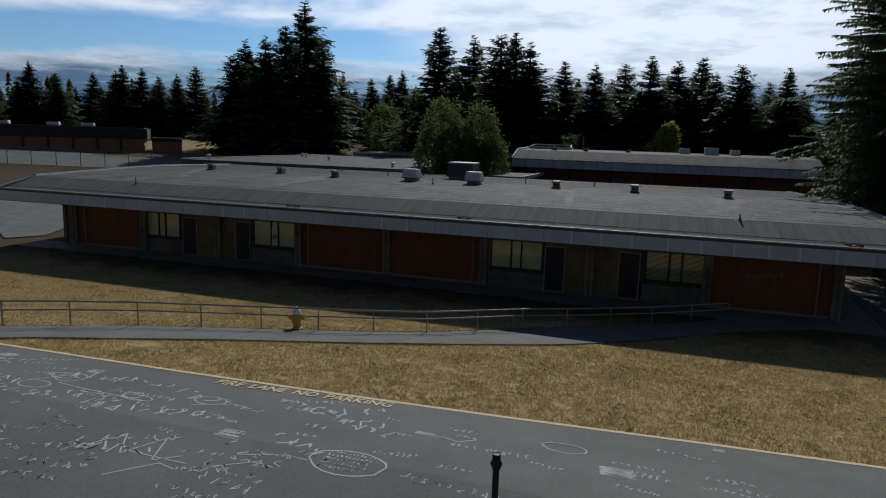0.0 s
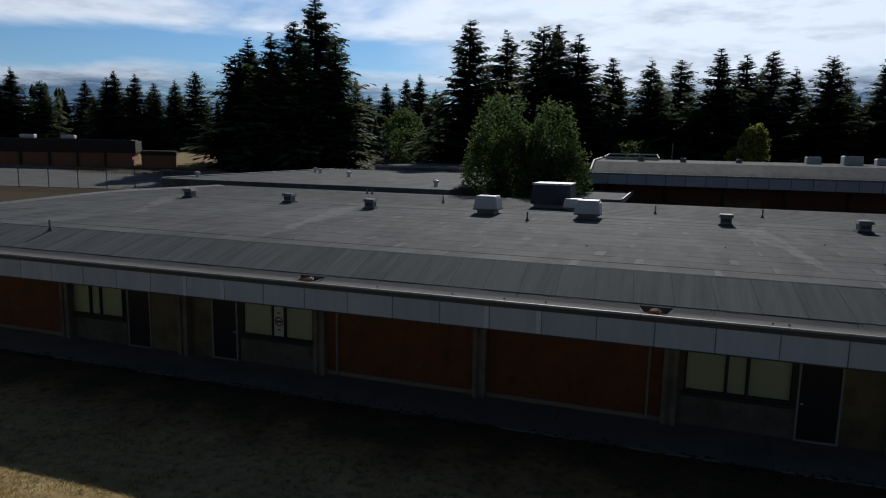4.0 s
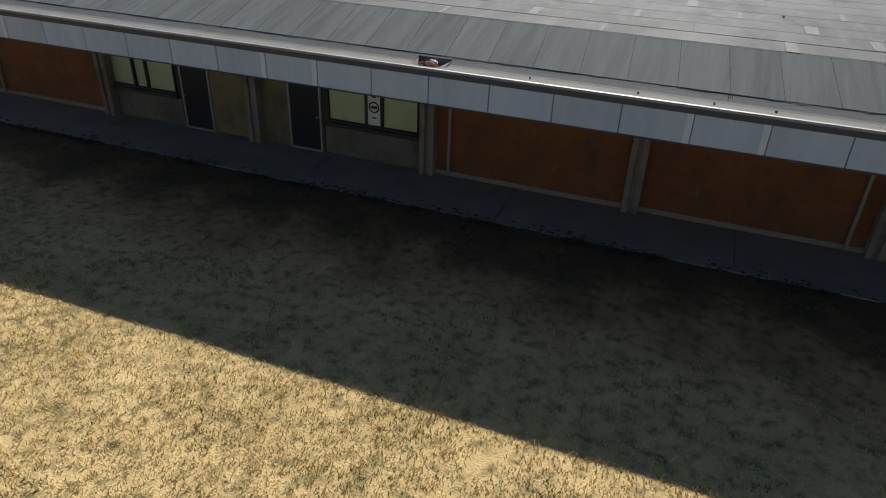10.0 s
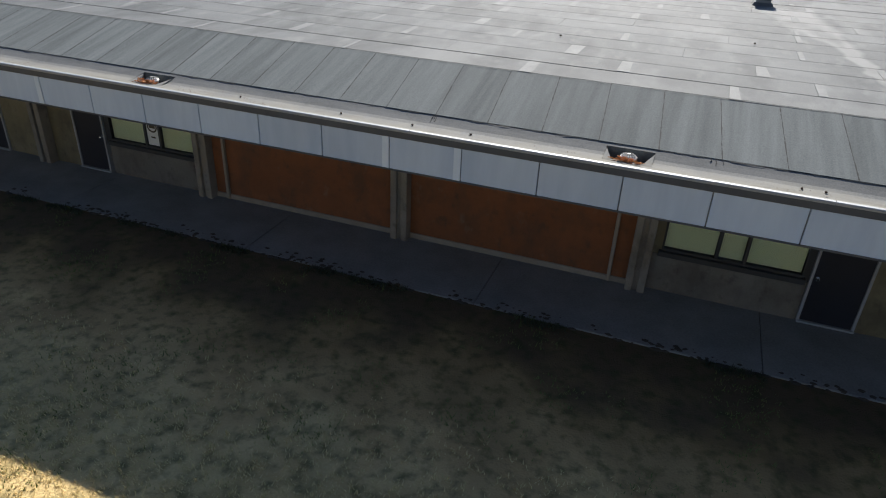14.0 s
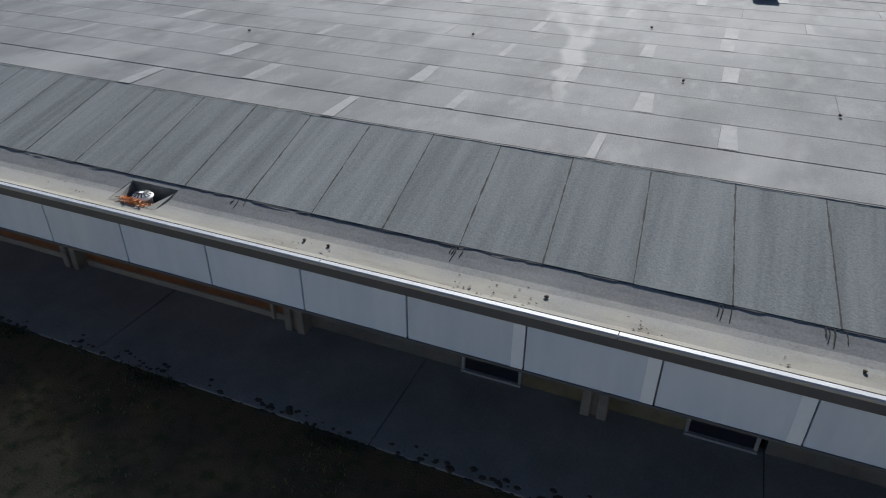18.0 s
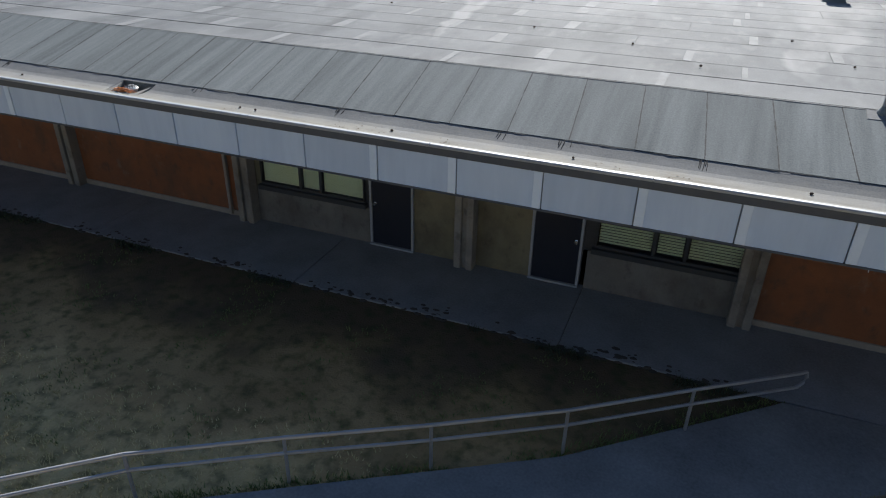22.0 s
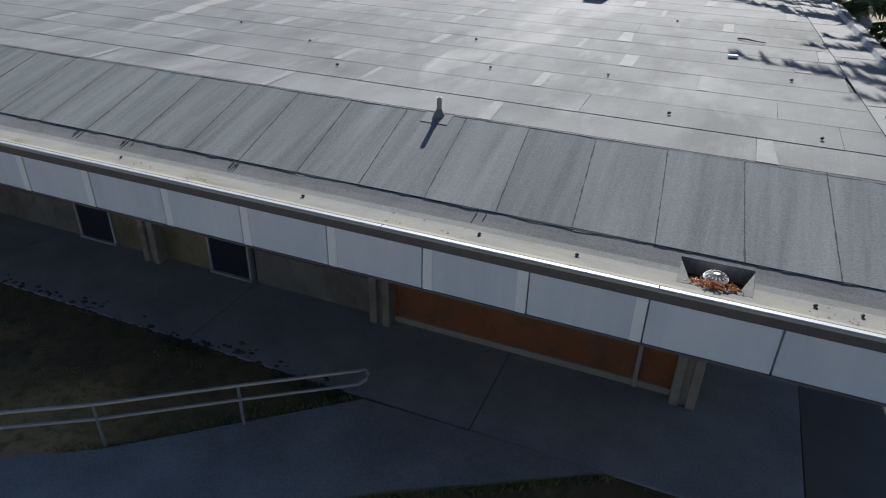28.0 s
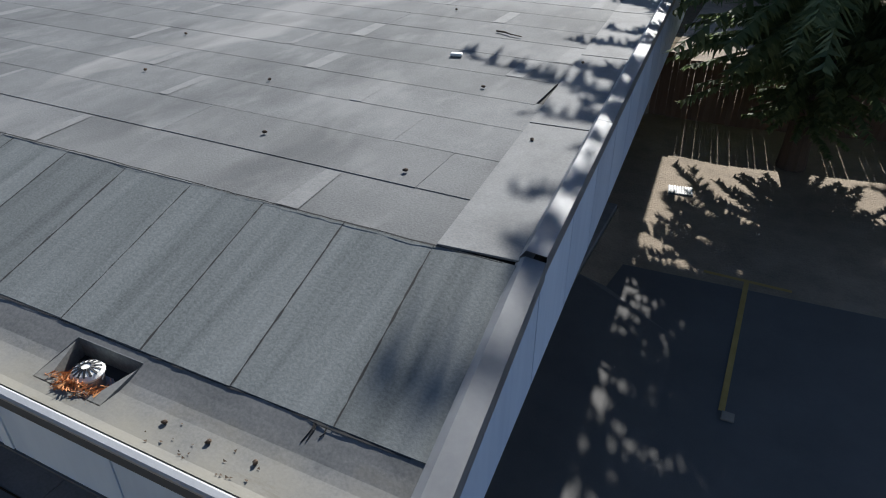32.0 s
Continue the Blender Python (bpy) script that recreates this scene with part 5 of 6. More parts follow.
# ---- other buildings ----
def flat_building(name, corners, z0, z1, wall, fascia, label, band=1.2, over=0.8):
    """A flat roofed block on four corners: walls, a deep fascia, a roof."""
    b = thing(name, (*corners[0], z0), label, "building")
    cx, cy = sum(c[0] for c in corners) / 4, sum(c[1] for c in corners) / 4

    def ring(bm, grow, za, zb):
        pts = [((x - cx) * grow + cx - corners[0][0], (y - cy) * grow + cy - corners[0][1]) for x, y in corners]
        vs = [bm.verts.new((x, y, z - z0)) for z in (za, zb) for x, y in pts]
        for f in ((3, 2, 1, 0), (4, 5, 6, 7), (0, 1, 5, 4), (1, 2, 6, 5), (2, 3, 7, 6), (3, 0, 4, 7)):
            bm.faces.new([vs[i] for i in f])
        bmesh.ops.recalc_face_normals(bm, faces=bm.faces)
        return bm

    part("wall", ring(bmesh.new(), 1.0, z0 - 1, z1 - band), wall, b)
    part("fascia", ring(bmesh.new(), 1.03, z1 - band, z1), fascia, b)
    part("roof_deck", ring(bmesh.new(), 1.0, z1 + 0.003, z1 + 0.12), M_ROOF, b)
    return b


gym = flat_building("brown_building", [(-97, 37), (-71, 58.3), (-79, 68), (-105, 46.5)], 2.6, 6.9, M_BROWNWALL, M_DARKROOF, "low brown timber building with a dark flat roof", 1.7)
ux, uy = 26 / 33.6, 21.3 / 33.6
for i in range(9):
    d = 3 + 3.4 * i
    p = bx(-0.12, -0.12, -1.2, 0.12, 0.12, 2.6)
    p.transform(pose(d * ux + 0.15, d * uy - 0.15, 0, 0, 0, 39.3))
    part("pilaster", p, M_DARKROOF, gym)
for i, d in enumerate((9, 13, 20, 25)):
    v = bx(-0.9, -0.9, 0, 0.9, 0.9, 0.55, bevel=0.1)
    v.transform(pose(d * ux - 3.2, d * uy + 4, 4.42, 0, 0, 39))
    part("rooftop_unit", v, M_HOOD, gym, "pale rooftop unit")
shed = flat_building("brown_shed", [(-70.5, 59.5), (-67, 62.4), (-69.5, 65.5), (-73, 62.6)], 3.2, 5.4, M_BROWNWALL, M_DARKROOF, "small brown shed with a dark roof", 0.5)

hall = thing("rear_school_wing", (-4.5, 33.5, 0.2), "rear school wing with grey mansard roof and brown wall", "building")
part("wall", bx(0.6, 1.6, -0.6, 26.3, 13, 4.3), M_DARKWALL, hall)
part("roof", extrude_x(bmesh.new(), [(0, 4.25), (0, 5.05), (0.4, 5.2), (2.4, 5.85), (8, 6.0), (13.4, 5.85), (15, 5.1), (15, 4.25)], 0, 27), M_ROOF, hall)
for i in range(20):
    part("fascia_panel", bx(0.02 + 1.35 * i, -0.04, 4.25, 1.33 + 1.35 * i, 0.0, 4.95, bevel=0.01), M_FASCIA, hall)
part("edge_cap", bx(-0.02, -0.06, 4.95, 27.02, 0.12, 5.07, bevel=0.01), M_DULL, hall)
part("rake_cap", tube(bmesh.new(), [(0, 0, 5.07), (0, 0.4, 5.24), (0, 2.4, 5.9), (0, 8, 6.05)], 0.09, 6), M_CAP, hall)
part("hatch_rail", tube(bmesh.new(), [(0.4, 6.0, 6.15), (0.5, 9, 6.4), (4.4, 9, 6.4), (4.7, 6.0, 6.15), (0.4, 6.0, 6.15)], 0.05, 6), M_HOOD, hall, "pale roof hatch rail")
part("hatch_kerb", bx(0.5, 6.2, 5.8, 4.6, 9, 6.15, bevel=0.03), M_DULL, hall)
for i, (x, y, s) in enumerate(((15.8, 7, 0.5), (18.2, 6, 0.62), (20.4, 7, 0.45), (24.0, 5, 0.3), (25.3, 4.5, 0.3), (3.4, 4, 0.25), (6.5, 4, 0.22), (10.5, 5, 0.22))):
    part("rooftop_vent", bx(x - s, y - s, 5.8, x + s, y + s, 6.0 + s, bevel=0.06), M_HOOD if i < 3 else M_DULL, hall)
part("pale_window", bx(9.5, 1.56, 2.2, 11.9, 1.62, 3.4, bevel=0.01), M_OLIVE, hall)
for i in range(7):
    part("pilaster", bx(1.2 + 4 * i, 1.45, -0.6, 1.45 + 4 * i, 1.62, 4.25), M_DARKROOF, hall)
part("floodlight_pole", tube(bmesh.new(), [(5.6, 9, 5.9), (5.6, 9, 7.4)], 0.04, 6), M_DULL, hall)

link = thing("link_canopy", (-4.3, 24.5, 0), "flat grey covered way between the school wings", "canopy")
part("canopy_roof", bx(0, 0, 3.75, 2.9, 9, 3.95, bevel=0.01), M_ROOF, link)
part("edge_cap", bx(2.9, 0, 3.7, 3.0, 9, 4.03, bevel=0.01), M_CAP, link)
for y in (0.4, 4.4, 8.4):
    for x in (0.15, 2.7):
        part("post", bx(x, y, 0, x + 0.12, y + 0.12, 3.75), M_DARKROOF, link)

wing = thing("side_school_wing", (-36, 24.6, 0), "flat grey roofed school wing behind the main roof", "building")
part("wall", bx(1.5, 0.5, -0.5, 22.0, 26, 3.3), M_BLOCK, wing)
part("roof", bx(0, 0, 3.3, 23.5, 28, 4.12, bevel=0.03), M_ROOF, wing)
part("west_cap", bx(-0.06, -0.06, 3.98, 0.14, 28, 4.2, bevel=0.01), M_CAP, wing)
part("back_cap", bx(-0.06, 27.9, 3.98, 23.5, 28.06, 4.2, bevel=0.01), M_CAP, wing)
for x, y in ((1.0, 3.0), (3.2, 18.0), (4.6, 16.5), (21.5, 3.0), (10, 12)):
    part("roof_vent", lathe(bmesh.new(), [(0.14, 4.1), (0.14, 4.4), (0.24, 4.42), (0.2, 4.55), (0.05, 4.6)], 10, (x, y, 0)), M_HOOD, wing)
wing2 = thing("far_school_wing", (-32, 55, 1.0), "far flat pale roofed school wing", "building")
part("wall", bx(0.5, 0.5, -1, 19.5, 15, 2.9), M_BLOCK, wing2)
part("roof", bx(0, 0, 2.9, 20, 16, 3.6, bevel=0.03), M_ROOF, wing2)
part("front_cap", bx(-0.05, -0.05, 3.45, 20.05, 0.15, 3.68, bevel=0.01), M_CAP, wing2)
for x, y in ((12, 4), (14.5, 6), (16, 3)):
    part("roof_vent", bx(x - 0.3, y - 0.3, 3.55, x + 0.3, y + 0.3, 4.0, bevel=0.05), M_DULL, wing2)


def house(x, y, rz, w=9.0, d=7.0, h=2.8):
    z = ground_z(x, y)
    b = thing("house", (x, y, z), "pale gabled house among far trees", "house", "far houses", rz=rz)
    part("wall", bx(-w / 2, -d / 2, -1, w / 2, d / 2, h), M_HOUSE, b)
    bm = bmesh.new()
    vs = [bm.verts.new(p) for p in ((-w / 2 - 0.4, -d / 2 - 0.4, h), (w / 2 + 0.4, -d / 2 - 0.4, h), (w / 2 + 0.4, d / 2 + 0.4, h), (-w / 2 - 0.4, d / 2 + 0.4, h), (-w / 2 - 0.4, 0, h + 2.2), (w / 2 + 0.4, 0, h + 2.2))]
    for f in ((0, 1, 5, 4), (2, 3, 4, 5), (0, 4, 3), (1, 2, 5), (3, 2, 1, 0)):
        bm.faces.new([vs[i] for i in f])
    part("roof", bm, M_DULL, b)
    for sx in (-2.6, 0.4, 2.8):
        part("window", bx(sx - 0.5, -d / 2 - 0.04, 0.9, sx + 0.5, -d / 2 + 0.02, 2.1, bevel=0.01), M_DARKFRAME, b)
    part("door", bx(-1.4, -d / 2 - 0.04, 0, -0.5, -d / 2 + 0.02, 2.1), M_BROWNWALL, b)


house(-69, 134, 20)
house(-61, 139, 8, 8, 6)


def car(x, y, rz, mat, label):
    c = thing("car", (x, y, ground_z(x, y) + 0.03), label, "car", "parked cars", rz=rz)
    bm = extrude_x(bmesh.new(), [(-2.2, 0.35), (-2.25, 0.7), (-2.1, 0.85), (-1.1, 0.95), (-0.45, 1.42), (1.0, 1.45), (1.75, 1.0), (2.2, 0.9), (2.25, 0.4)], -0.85, 0.85)
    bmesh.ops.bevel(bm, geom=bm.edges[:], offset=0.06, segments=2, affect='EDGES')
    part("body", bm, mat, c)
    for s in (-1, 1):
        part("side_window", bx(s * 0.855 - 0.01, -0.75, 0.98, s * 0.855 + 0.01, 1.2, 1.36), M_DARKFRAME, c)
        for yy in (-1.4, 1.4):
            w = lathe(bmesh.new(), [(0.2, -0.1), (0.32, -0.1), (0.32, 0.1), (0.2, 0.1)], 14)
            w.transform(pose(s * 0.78, yy, 0.32, 0, 90, 0))
            t = part("wheel", w, M_TYRE, c)
            r = lathe(bmesh.new(), [(0.19, -0.09), (0.19, 0.09)], 12)
            r.transform(pose(s * 0.79, yy, 0.32, 0, 90, 0))
            part("rim", r, M_DULL, t)


car(-90.5, 93, 60, M_CARW, "silver parked van beside the far field")
car(-84.5, 90, 55, M_CARD, "dark parked car beside the far field")
car(-57, 118, 70, M_CARW, "pale parked car in front of far houses")


# ---- trees ----
def conifer_mesh(name, seed, h, radius, levels, per, twigs, low=0.1, slim=0.5, shape=0.85, drop=0.9, fat=0.0, skirt=(0.45, 4.0)):
    """Tiers of drooping branches; each branch carries hanging sprays, each spray a slim triangle."""
    rng = random.Random(seed)
    vs, fs = [], []
    for i in range(levels):
        f = min(max((i + rng.uniform(-0.5, 0.5)) / levels, 0), 0.995)
        tier, turn = rng.uniform(0.62, 1.14), rng.uniform(0, 6)
        for k in range(per if f < 0.93 else max(6, per // 2)):
            z = h * (low + (1 - low) * f) + rng.uniform(-0.7, 0.7) * h / levels
            size = (radius * max(0.02, 1 - f) ** shape * rng.uniform(0.7, 1.15) * tier + 0.12 + 0.3 * fat * (1 - f)) * min(1.0, skirt[0] + skirt[1] * f)
            a = rng.uniform(0, math.tau)
            ca, sa = math.cos(a), math.sin(a)
            size *= 1 + (0.38 if fat > 0.1 else 0.18) * noise.noise((ca * 1.3 + seed, sa * 1.3, f * 7)) + 0.1 * math.sin(a * 2 + turn)
            lift = rng.uniform(-0.35, 0.05) + 0.75 * f
            for j in range(twigs):
                s = (j + rng.random()) / twigs
                r = (0.1 + 0.9 * s) * size
                pz = z + lift * r - 0.1 * s * s * size
                wd = size * slim * (1.05 - 0.7 * s) * rng.uniform(0.5, 1.1) + 0.05 + 0.4 * fat * (1.05 - f) ** 0.7
                side = rng.choice((-1, 1))
                step = size / twigs
                px, py = r * ca, r * sa
                out = step * rng.uniform(0.6, 1.6) + 0.25 * wd
                tx, ty = px + out * ca - side * wd * sa, py + out * sa + side * wd * ca
                tz = pz - wd * rng.uniform(0.2, drop)
                nb = step * rng.uniform(0.5, 1.0) + 0.04 + 0.12 * fat * (1.1 - f)
                b = len(vs)
                vs += [(px - nb * ca, py - nb * sa, pz + 0.3 * nb), (px + nb * ca, py + nb * sa, pz - 0.3 * nb), (tx, ty, tz)]
                fs.append((b, b + 1, b + 2))
    me = bpy.data.meshes.new(name)
    me.from_pydata(vs, [], fs)
    me.materials.append(M_FIR)
    return me


def trunk_mesh(h, r, bend=0.02):
    bm = tube(bmesh.new(), [(0, 0, -0.6), (0.01 * h * bend, 0, 0.02 * h), (bend * h * 0.3, 0, h * 0.4), (0, bend * h * 0.2, h * 0.75), (0, 0, h * 0.985)], r, 9, 0.08)
    return mesh_of("trunk", bm, M_BARK)


KINDS = []
for i, (h, rad, lv, pr, sh) in enumerate(((20, 4.0, 42, 13, 0.9), (20, 3.4, 44, 12, 0.8), (20, 4.6, 40, 14, 0.95), (20, 3.8, 36, 12, 0.75), (20, 4.4, 42, 13, 1.05))):
    KINDS.append((conifer_mesh("crown", 20 + i, h, rad, lv + 6, pr + 3, 10, 0.03, 0.34, sh, 0.9, 0.5), trunk_mesh(h, 0.32)))


def conifer(x, y, h, kind, label="dark green conifer in the far tree line", group="far conifers", wide=1.0):
    crown, stem = KINDS[kind % 5]
    t = thing("conifer", (x, y, ground_z(x, y) - 0.3), label, "tree", group, rz=(x * 37 + y * 11) % 360)
    t.scale = (h / 20 * wide, h / 20 * wide, h / 20)
    for n, me in (("trunk", stem), ("crown", crown)):
        ob = new(n, me)
        ob.parent = t


WEST = ((-136, 90, 11), (-138, 103, 12), (-128, 99, 10), (-120, 99, 10), (-103, 88, 15), (-97, 87, 14.5), (-102, 96, 11), (-98, 99, 14), (-92, 98, 16))
MID = ((-62.5, 74, 20), (-62, 70, 17.5), (-63, 76, 18.5), (-55, 69, 20.5), (-55, 75, 23), (-57, 85, 28.5), (-51, 81, 21), (-76, 138, 18), (-73, 150, 17.5), (-68, 152, 19), (-63, 149, 20))
EAST = ((-29, 82, 24.5), (-26, 93, 24), (-17, 77, 22.5), (-16, 83, 23.5), (-12, 76, 21), (-9, 92, 19.5), (-3, 87, 18.5), (1, 98, 19.5), (6, 83, 19.5), (10, 93, 19.5), (14, 98, 20.5), (16, 88, 17), (19, 80, 18), (26, 85, 18))
FAR = ((33, 116, 16), (26, 107, 17), (8, 118, 19), (-3, 118, 18), (-10, 117, 18), (-35, 111, 19), (21, 92, 16), (-80, 150, 14), (-45, 140, 15), (-22, 120, 17), (38, 95, 17))
for i, (x, y, h) in enumerate(WEST):
    conifer(x, y, h, i, wide=1.9)
for i, (x, y, h) in enumerate(MID):
    conifer(x, y, h, i + 2, "tall dark spruce in a dense stand behind the school", "tall spruces", 1.9)
for i, (x, y, h) in enumerate(EAST):
    conifer(x, y, h, i + 1, "dark fir in the row behind the rear wing", "row of firs", 2.05)
for i, (x, y, h) in enumerate(FAR):
    conifer(x, y, h, i, wide=1.9)
# a second, lower row that closes the tree line
rng = random.Random(31)
for i in range(46):
    a = math.radians(-64 + 88 * (i + rng.random()) / 46)
    d = rng.uniform(150, 185) if a < -0.3 else rng.uniform(118, 140)
    x, y = 5 + d * math.sin(a), -25 + d * math.cos(a)
    conifer(x, y, rng.uniform(9, 14.5) if a < -0.62 else rng.uniform(11, 16), i, "lower dark conifer behind the tree line", "rear conifers", 2.1)
# filling of the far wood edge
rng = random.Random(77)
vs, fs = [], []
for i in range(150):
    a = math.radians(rng.uniform(-62, 24))
    d = rng.uniform(165, 240) if a < -0.35 else rng.uniform(128, 170)
    x, y = 5 + d * math.sin(a), -25 + d * math.cos(a)
    h = rng.uniform(8, 14)
    g = ground_z(x, y)
    for k in range(60):
        f = rng.random()
        r = 2.6 * (1 - f) + 0.2
        t = rng.uniform(0, math.tau)
        px, py, pz = x + r * math.cos(t), y + r * math.sin(t), g + h * f
        b = len(vs)
        vs += [(x, y, pz + 0.9), (px - 0.7 * math.sin(t), py + 0.7 * math.cos(t), pz - 0.5), (px + 0.7 * math.sin(t), py - 0.7 * math.cos(t), pz - 0.4)]
        fs.append((b, b + 1, b + 2))
tagged(raw("far_wood", vs, fs, M_FIR), "distant dark conifer wood along the horizon", "woods", kind="stuff")


def leaf_crown(name, seed, centres, count, leaf, mat):
    rng = random.Random(seed)
    vs, fs = [], []
    for cx, cy, cz, rx, rz in centres:
        for i in range(count):
            clump = Vector((rng.gauss(0, 1), rng.gauss(0, 1), rng.gauss(0, 1))).normalized() * rng.uniform(0.55, 1.0) ** 0.6
            bump = 1 + 0.28 * noise.noise(clump * 2.3 + Vector((cx, cy, cz)))
            c = Vector((cx + clump.x * rx * bump, cy + clump.y * rx * bump, cz + clump.z * rz * bump))
            for j in range(9):
                p = c + Vector((rng.gauss(0, 0.16), rng.gauss(0, 0.16), rng.gauss(0, 0.2)))
                u = Vector((rng.gauss(0, 1), rng.gauss(0, 1), rng.gauss(0, 0.7))).normalized() * leaf * rng.uniform(0.6, 1.2)
                w = u.cross(Vector((rng.gauss(0, 1), rng.gauss(0, 1), rng.gauss(0, 1)))).normalized() * leaf * 0.45
                b = len(vs)
                vs += [tuple(p), tuple(p + u * 0.5 + w), tuple(p + u), tuple(p + u * 0.5 - w)]
                fs.append((b, b + 1, b + 2, b + 3))
    me = bpy.data.meshes.new(name)
    me.from_pydata(vs, [], fs)
    me.materials.append(mat)
    return me


def broadleaf(x, y, centres, count, leaf, mat, label, stem=0.16):
    z = ground_z(x, y) - 0.1
    t = thing("broadleaf_tree", (x, y, z), label, "tree")
    bm = tube(bmesh.new(), [(0, 0, -0.3), (0.05, 0, 1.2), (0.0, 0.1, 2.6)], stem, 9, 0.75)
    for cx, cy, cz, rx, rz in centres:
        tube(bm, [(0, 0.1, 2.4), (cx * 0.5, cy * 0.5, cz * 0.6 + 0.8), (cx, cy, cz + rz * 0.5)], stem * 0.5, 7, 0.2)
        for a in range(4):
            tube(bm, [(cx * 0.6, cy * 0.6, cz * 0.75), (cx + rx * 0.6 * math.cos(a * 1.6), cy + rx * 0.6 * math.sin(a * 1.6), cz + rz * 0.2)], stem * 0.22, 5, 0.3)
    part("trunk", bm, M_BARK, t)
    ob = new("crown", leaf_crown("crown", int(x * 7 + y), centres, count, leaf, mat))
    ob.parent = t


broadleaf(-10.7, 30.6, ((0, 0, 7.2, 2.1, 3.7), (-0.9, 0.2, 5.2, 1.8, 2.8), (1.1, -0.2, 5.6, 1.6, 3.0)), 520, 0.2, M_LEAF, "dull green broadleaf tree in the courtyard")
broadleaf(-6.6, 29.4, ((0, 0, 6.8, 1.8, 3.4), (0.9, 0.1, 4.6, 1.6, 2.6), (-0.9, 0, 5.0, 1.4, 2.8)), 560, 0.2, M_LEAF, "bright green broadleaf tree in the courtyard")
broadleaf(8.8, 66, ((0, 0, 5.0, 2.2, 2.4), (0.6, 0, 7.0, 1.3, 1.6)), 300, 0.3, M_YLEAF, "yellow green broadleaf tree behind the rear wing")
broadleaf(-42, 88, ((0, 0, 6.0, 3.6, 4.5),), 420, 0.4, M_LEAF, "broad green tree beside the dark spruces")
broadleaf(-4, 72, ((0, 0, 4.0, 3.4, 2.6),), 320, 0.35, M_LEAF, "green shrub-like tree behind the rear wing")


def near_fir(x, y, h, rad, seed, label):
    t = thing("fir_tree", (x, y, ground_z(x, y) - 0.05), label, "tree", "firs beside the school")
    ob = new("trunk", trunk_mesh(h, 0.42, 0.01))
    ob.parent = t
    ob = new("crown", conifer_mesh("crown", seed, h, rad, 105, 17, 105, 0.05, 0.095, 0.45, 1.3, 0.03, (0.3, 5.0)))
    ob.parent = t


near_fir(22.1, 13.4, 30, 5.3, 3, "tall dark fir overhanging the roof edge")
near_fir(26.4, 12.9, 27, 4.8, 4, "tall dark fir beside the parking area")
near_fir(27.5, 21.5, 27, 4.6, 5, "tall dark fir behind the board fence")

# ---- grass ----
rng = np.random.default_rng(4)


def inside(x, y, poly):
    hit, n = np.zeros(len(x), bool), len(poly)
    for i in range(n):
        (xa, ya), (xb, yb) = poly[i], poly[(i + 1) % n]
        cross = ((ya > y) != (yb > y)) & (x < (xb - xa) * (y - ya) / (yb - ya + 1e-12) + xa)
        hit ^= cross
    return hit


def grass(name, count, mat, label, height, cut, edges=(), thin=False):
    x, y = rng.uniform(-27, 18.6, count), rng.uniform(-19.4, -2.02, count)
    if edges:
        f, xs, ys = rng.uniform(0, 1, count), [], []
        for line_ in edges:
            p = np.array(line_)
            run_ = np.concatenate([[0], np.cumsum(np.hypot(*np.diff(p, axis=0).T))])
            xs.append(np.interp(f * run_[-1], run_, p[:, 0])); ys.append(np.interp(f * run_[-1], run_, p[:, 1]))
        x = np.concatenate(xs) + rng.normal(0, 0.07, count * len(edges))
        y = np.concatenate(ys) + rng.normal(0, 0.07, count * len(edges))
        y = np.where((y > -2.03) & (y < -1.5), -2.03, y)
    keep = ~inside(x, y, PATH_UP + PATH_LOW) & (y > np.interp(x, [p[0] for p in LINE], [p[1] for p in LINE]) + 0.03)
    keep &= np.array([noise.noise((a * 0.9, b * 0.9, 7)) > cut for a, b in zip(x, y)])
    # straw blades fade out towards the building, to deepen the painted shade there
    if thin:
        keep &= rng.uniform(0, 1, len(x)) < np.clip((-y - 5.0) / 3.0, 0.0, 1.0)
    x, y = x[keep], y[keep]
    n = len(x)
    z = np.array([ground_z(a, b) for a, b in zip(x, y)]) - 0.02
    verts = np.zeros((n, 9, 3))
    for k in range(3):
        a, l = rng.uniform(0, math.tau, n), rng.uniform(0.5, 1.2, n) * height
        bx_, by_ = x + rng.normal(0, 0.03, n), y + rng.normal(0, 0.03, n)
        wx, wy = np.cos(a + 1.57) * 0.009, np.sin(a + 1.57) * 0.009
        verts[:, 3 * k] = np.stack([bx_ - wx, by_ - wy, z], 1)
        verts[:, 3 * k + 1] = np.stack([bx_ + wx, by_ + wy, z], 1)
        verts[:, 3 * k + 2] = np.stack([bx_ + np.cos(a) * l * 0.8, by_ + np.sin(a) * l * 0.8, z + l], 1)
    me = bpy.data.meshes.new(name)
    me.vertices.add(n * 9); me.loops.add(n * 9); me.polygons.add(n * 3)
    me.vertices.foreach_set("co", verts.ravel())
    me.loops.foreach_set("vertex_index", np.arange(n * 9))
    me.polygons.foreach_set("loop_start", np.arange(0, n * 9, 3))
    me.update(calc_edges=True)
    me.materials.append(mat)
    tagged(new(name, me), label, "grass", kind="stuff")


grass("dry_grass", 165000, M_BLADE, "short dry straw grass on the lawn", 0.05, -0.6, thin=True)
grass("green_grass", 40000, M_GREENBLADE, "scattered green tufts in the dry lawn", 0.045, 0.15)
grass("verge_weeds", 9000, M_GREENBLADE, "weeds along the lawn", 0.1, 0.35)
grass("edge_grass", 5000, M_GREENBLADE, "rough grass fringe along the footpath", 0.065, -0.3, (PATH_UP, PATH_LOW))
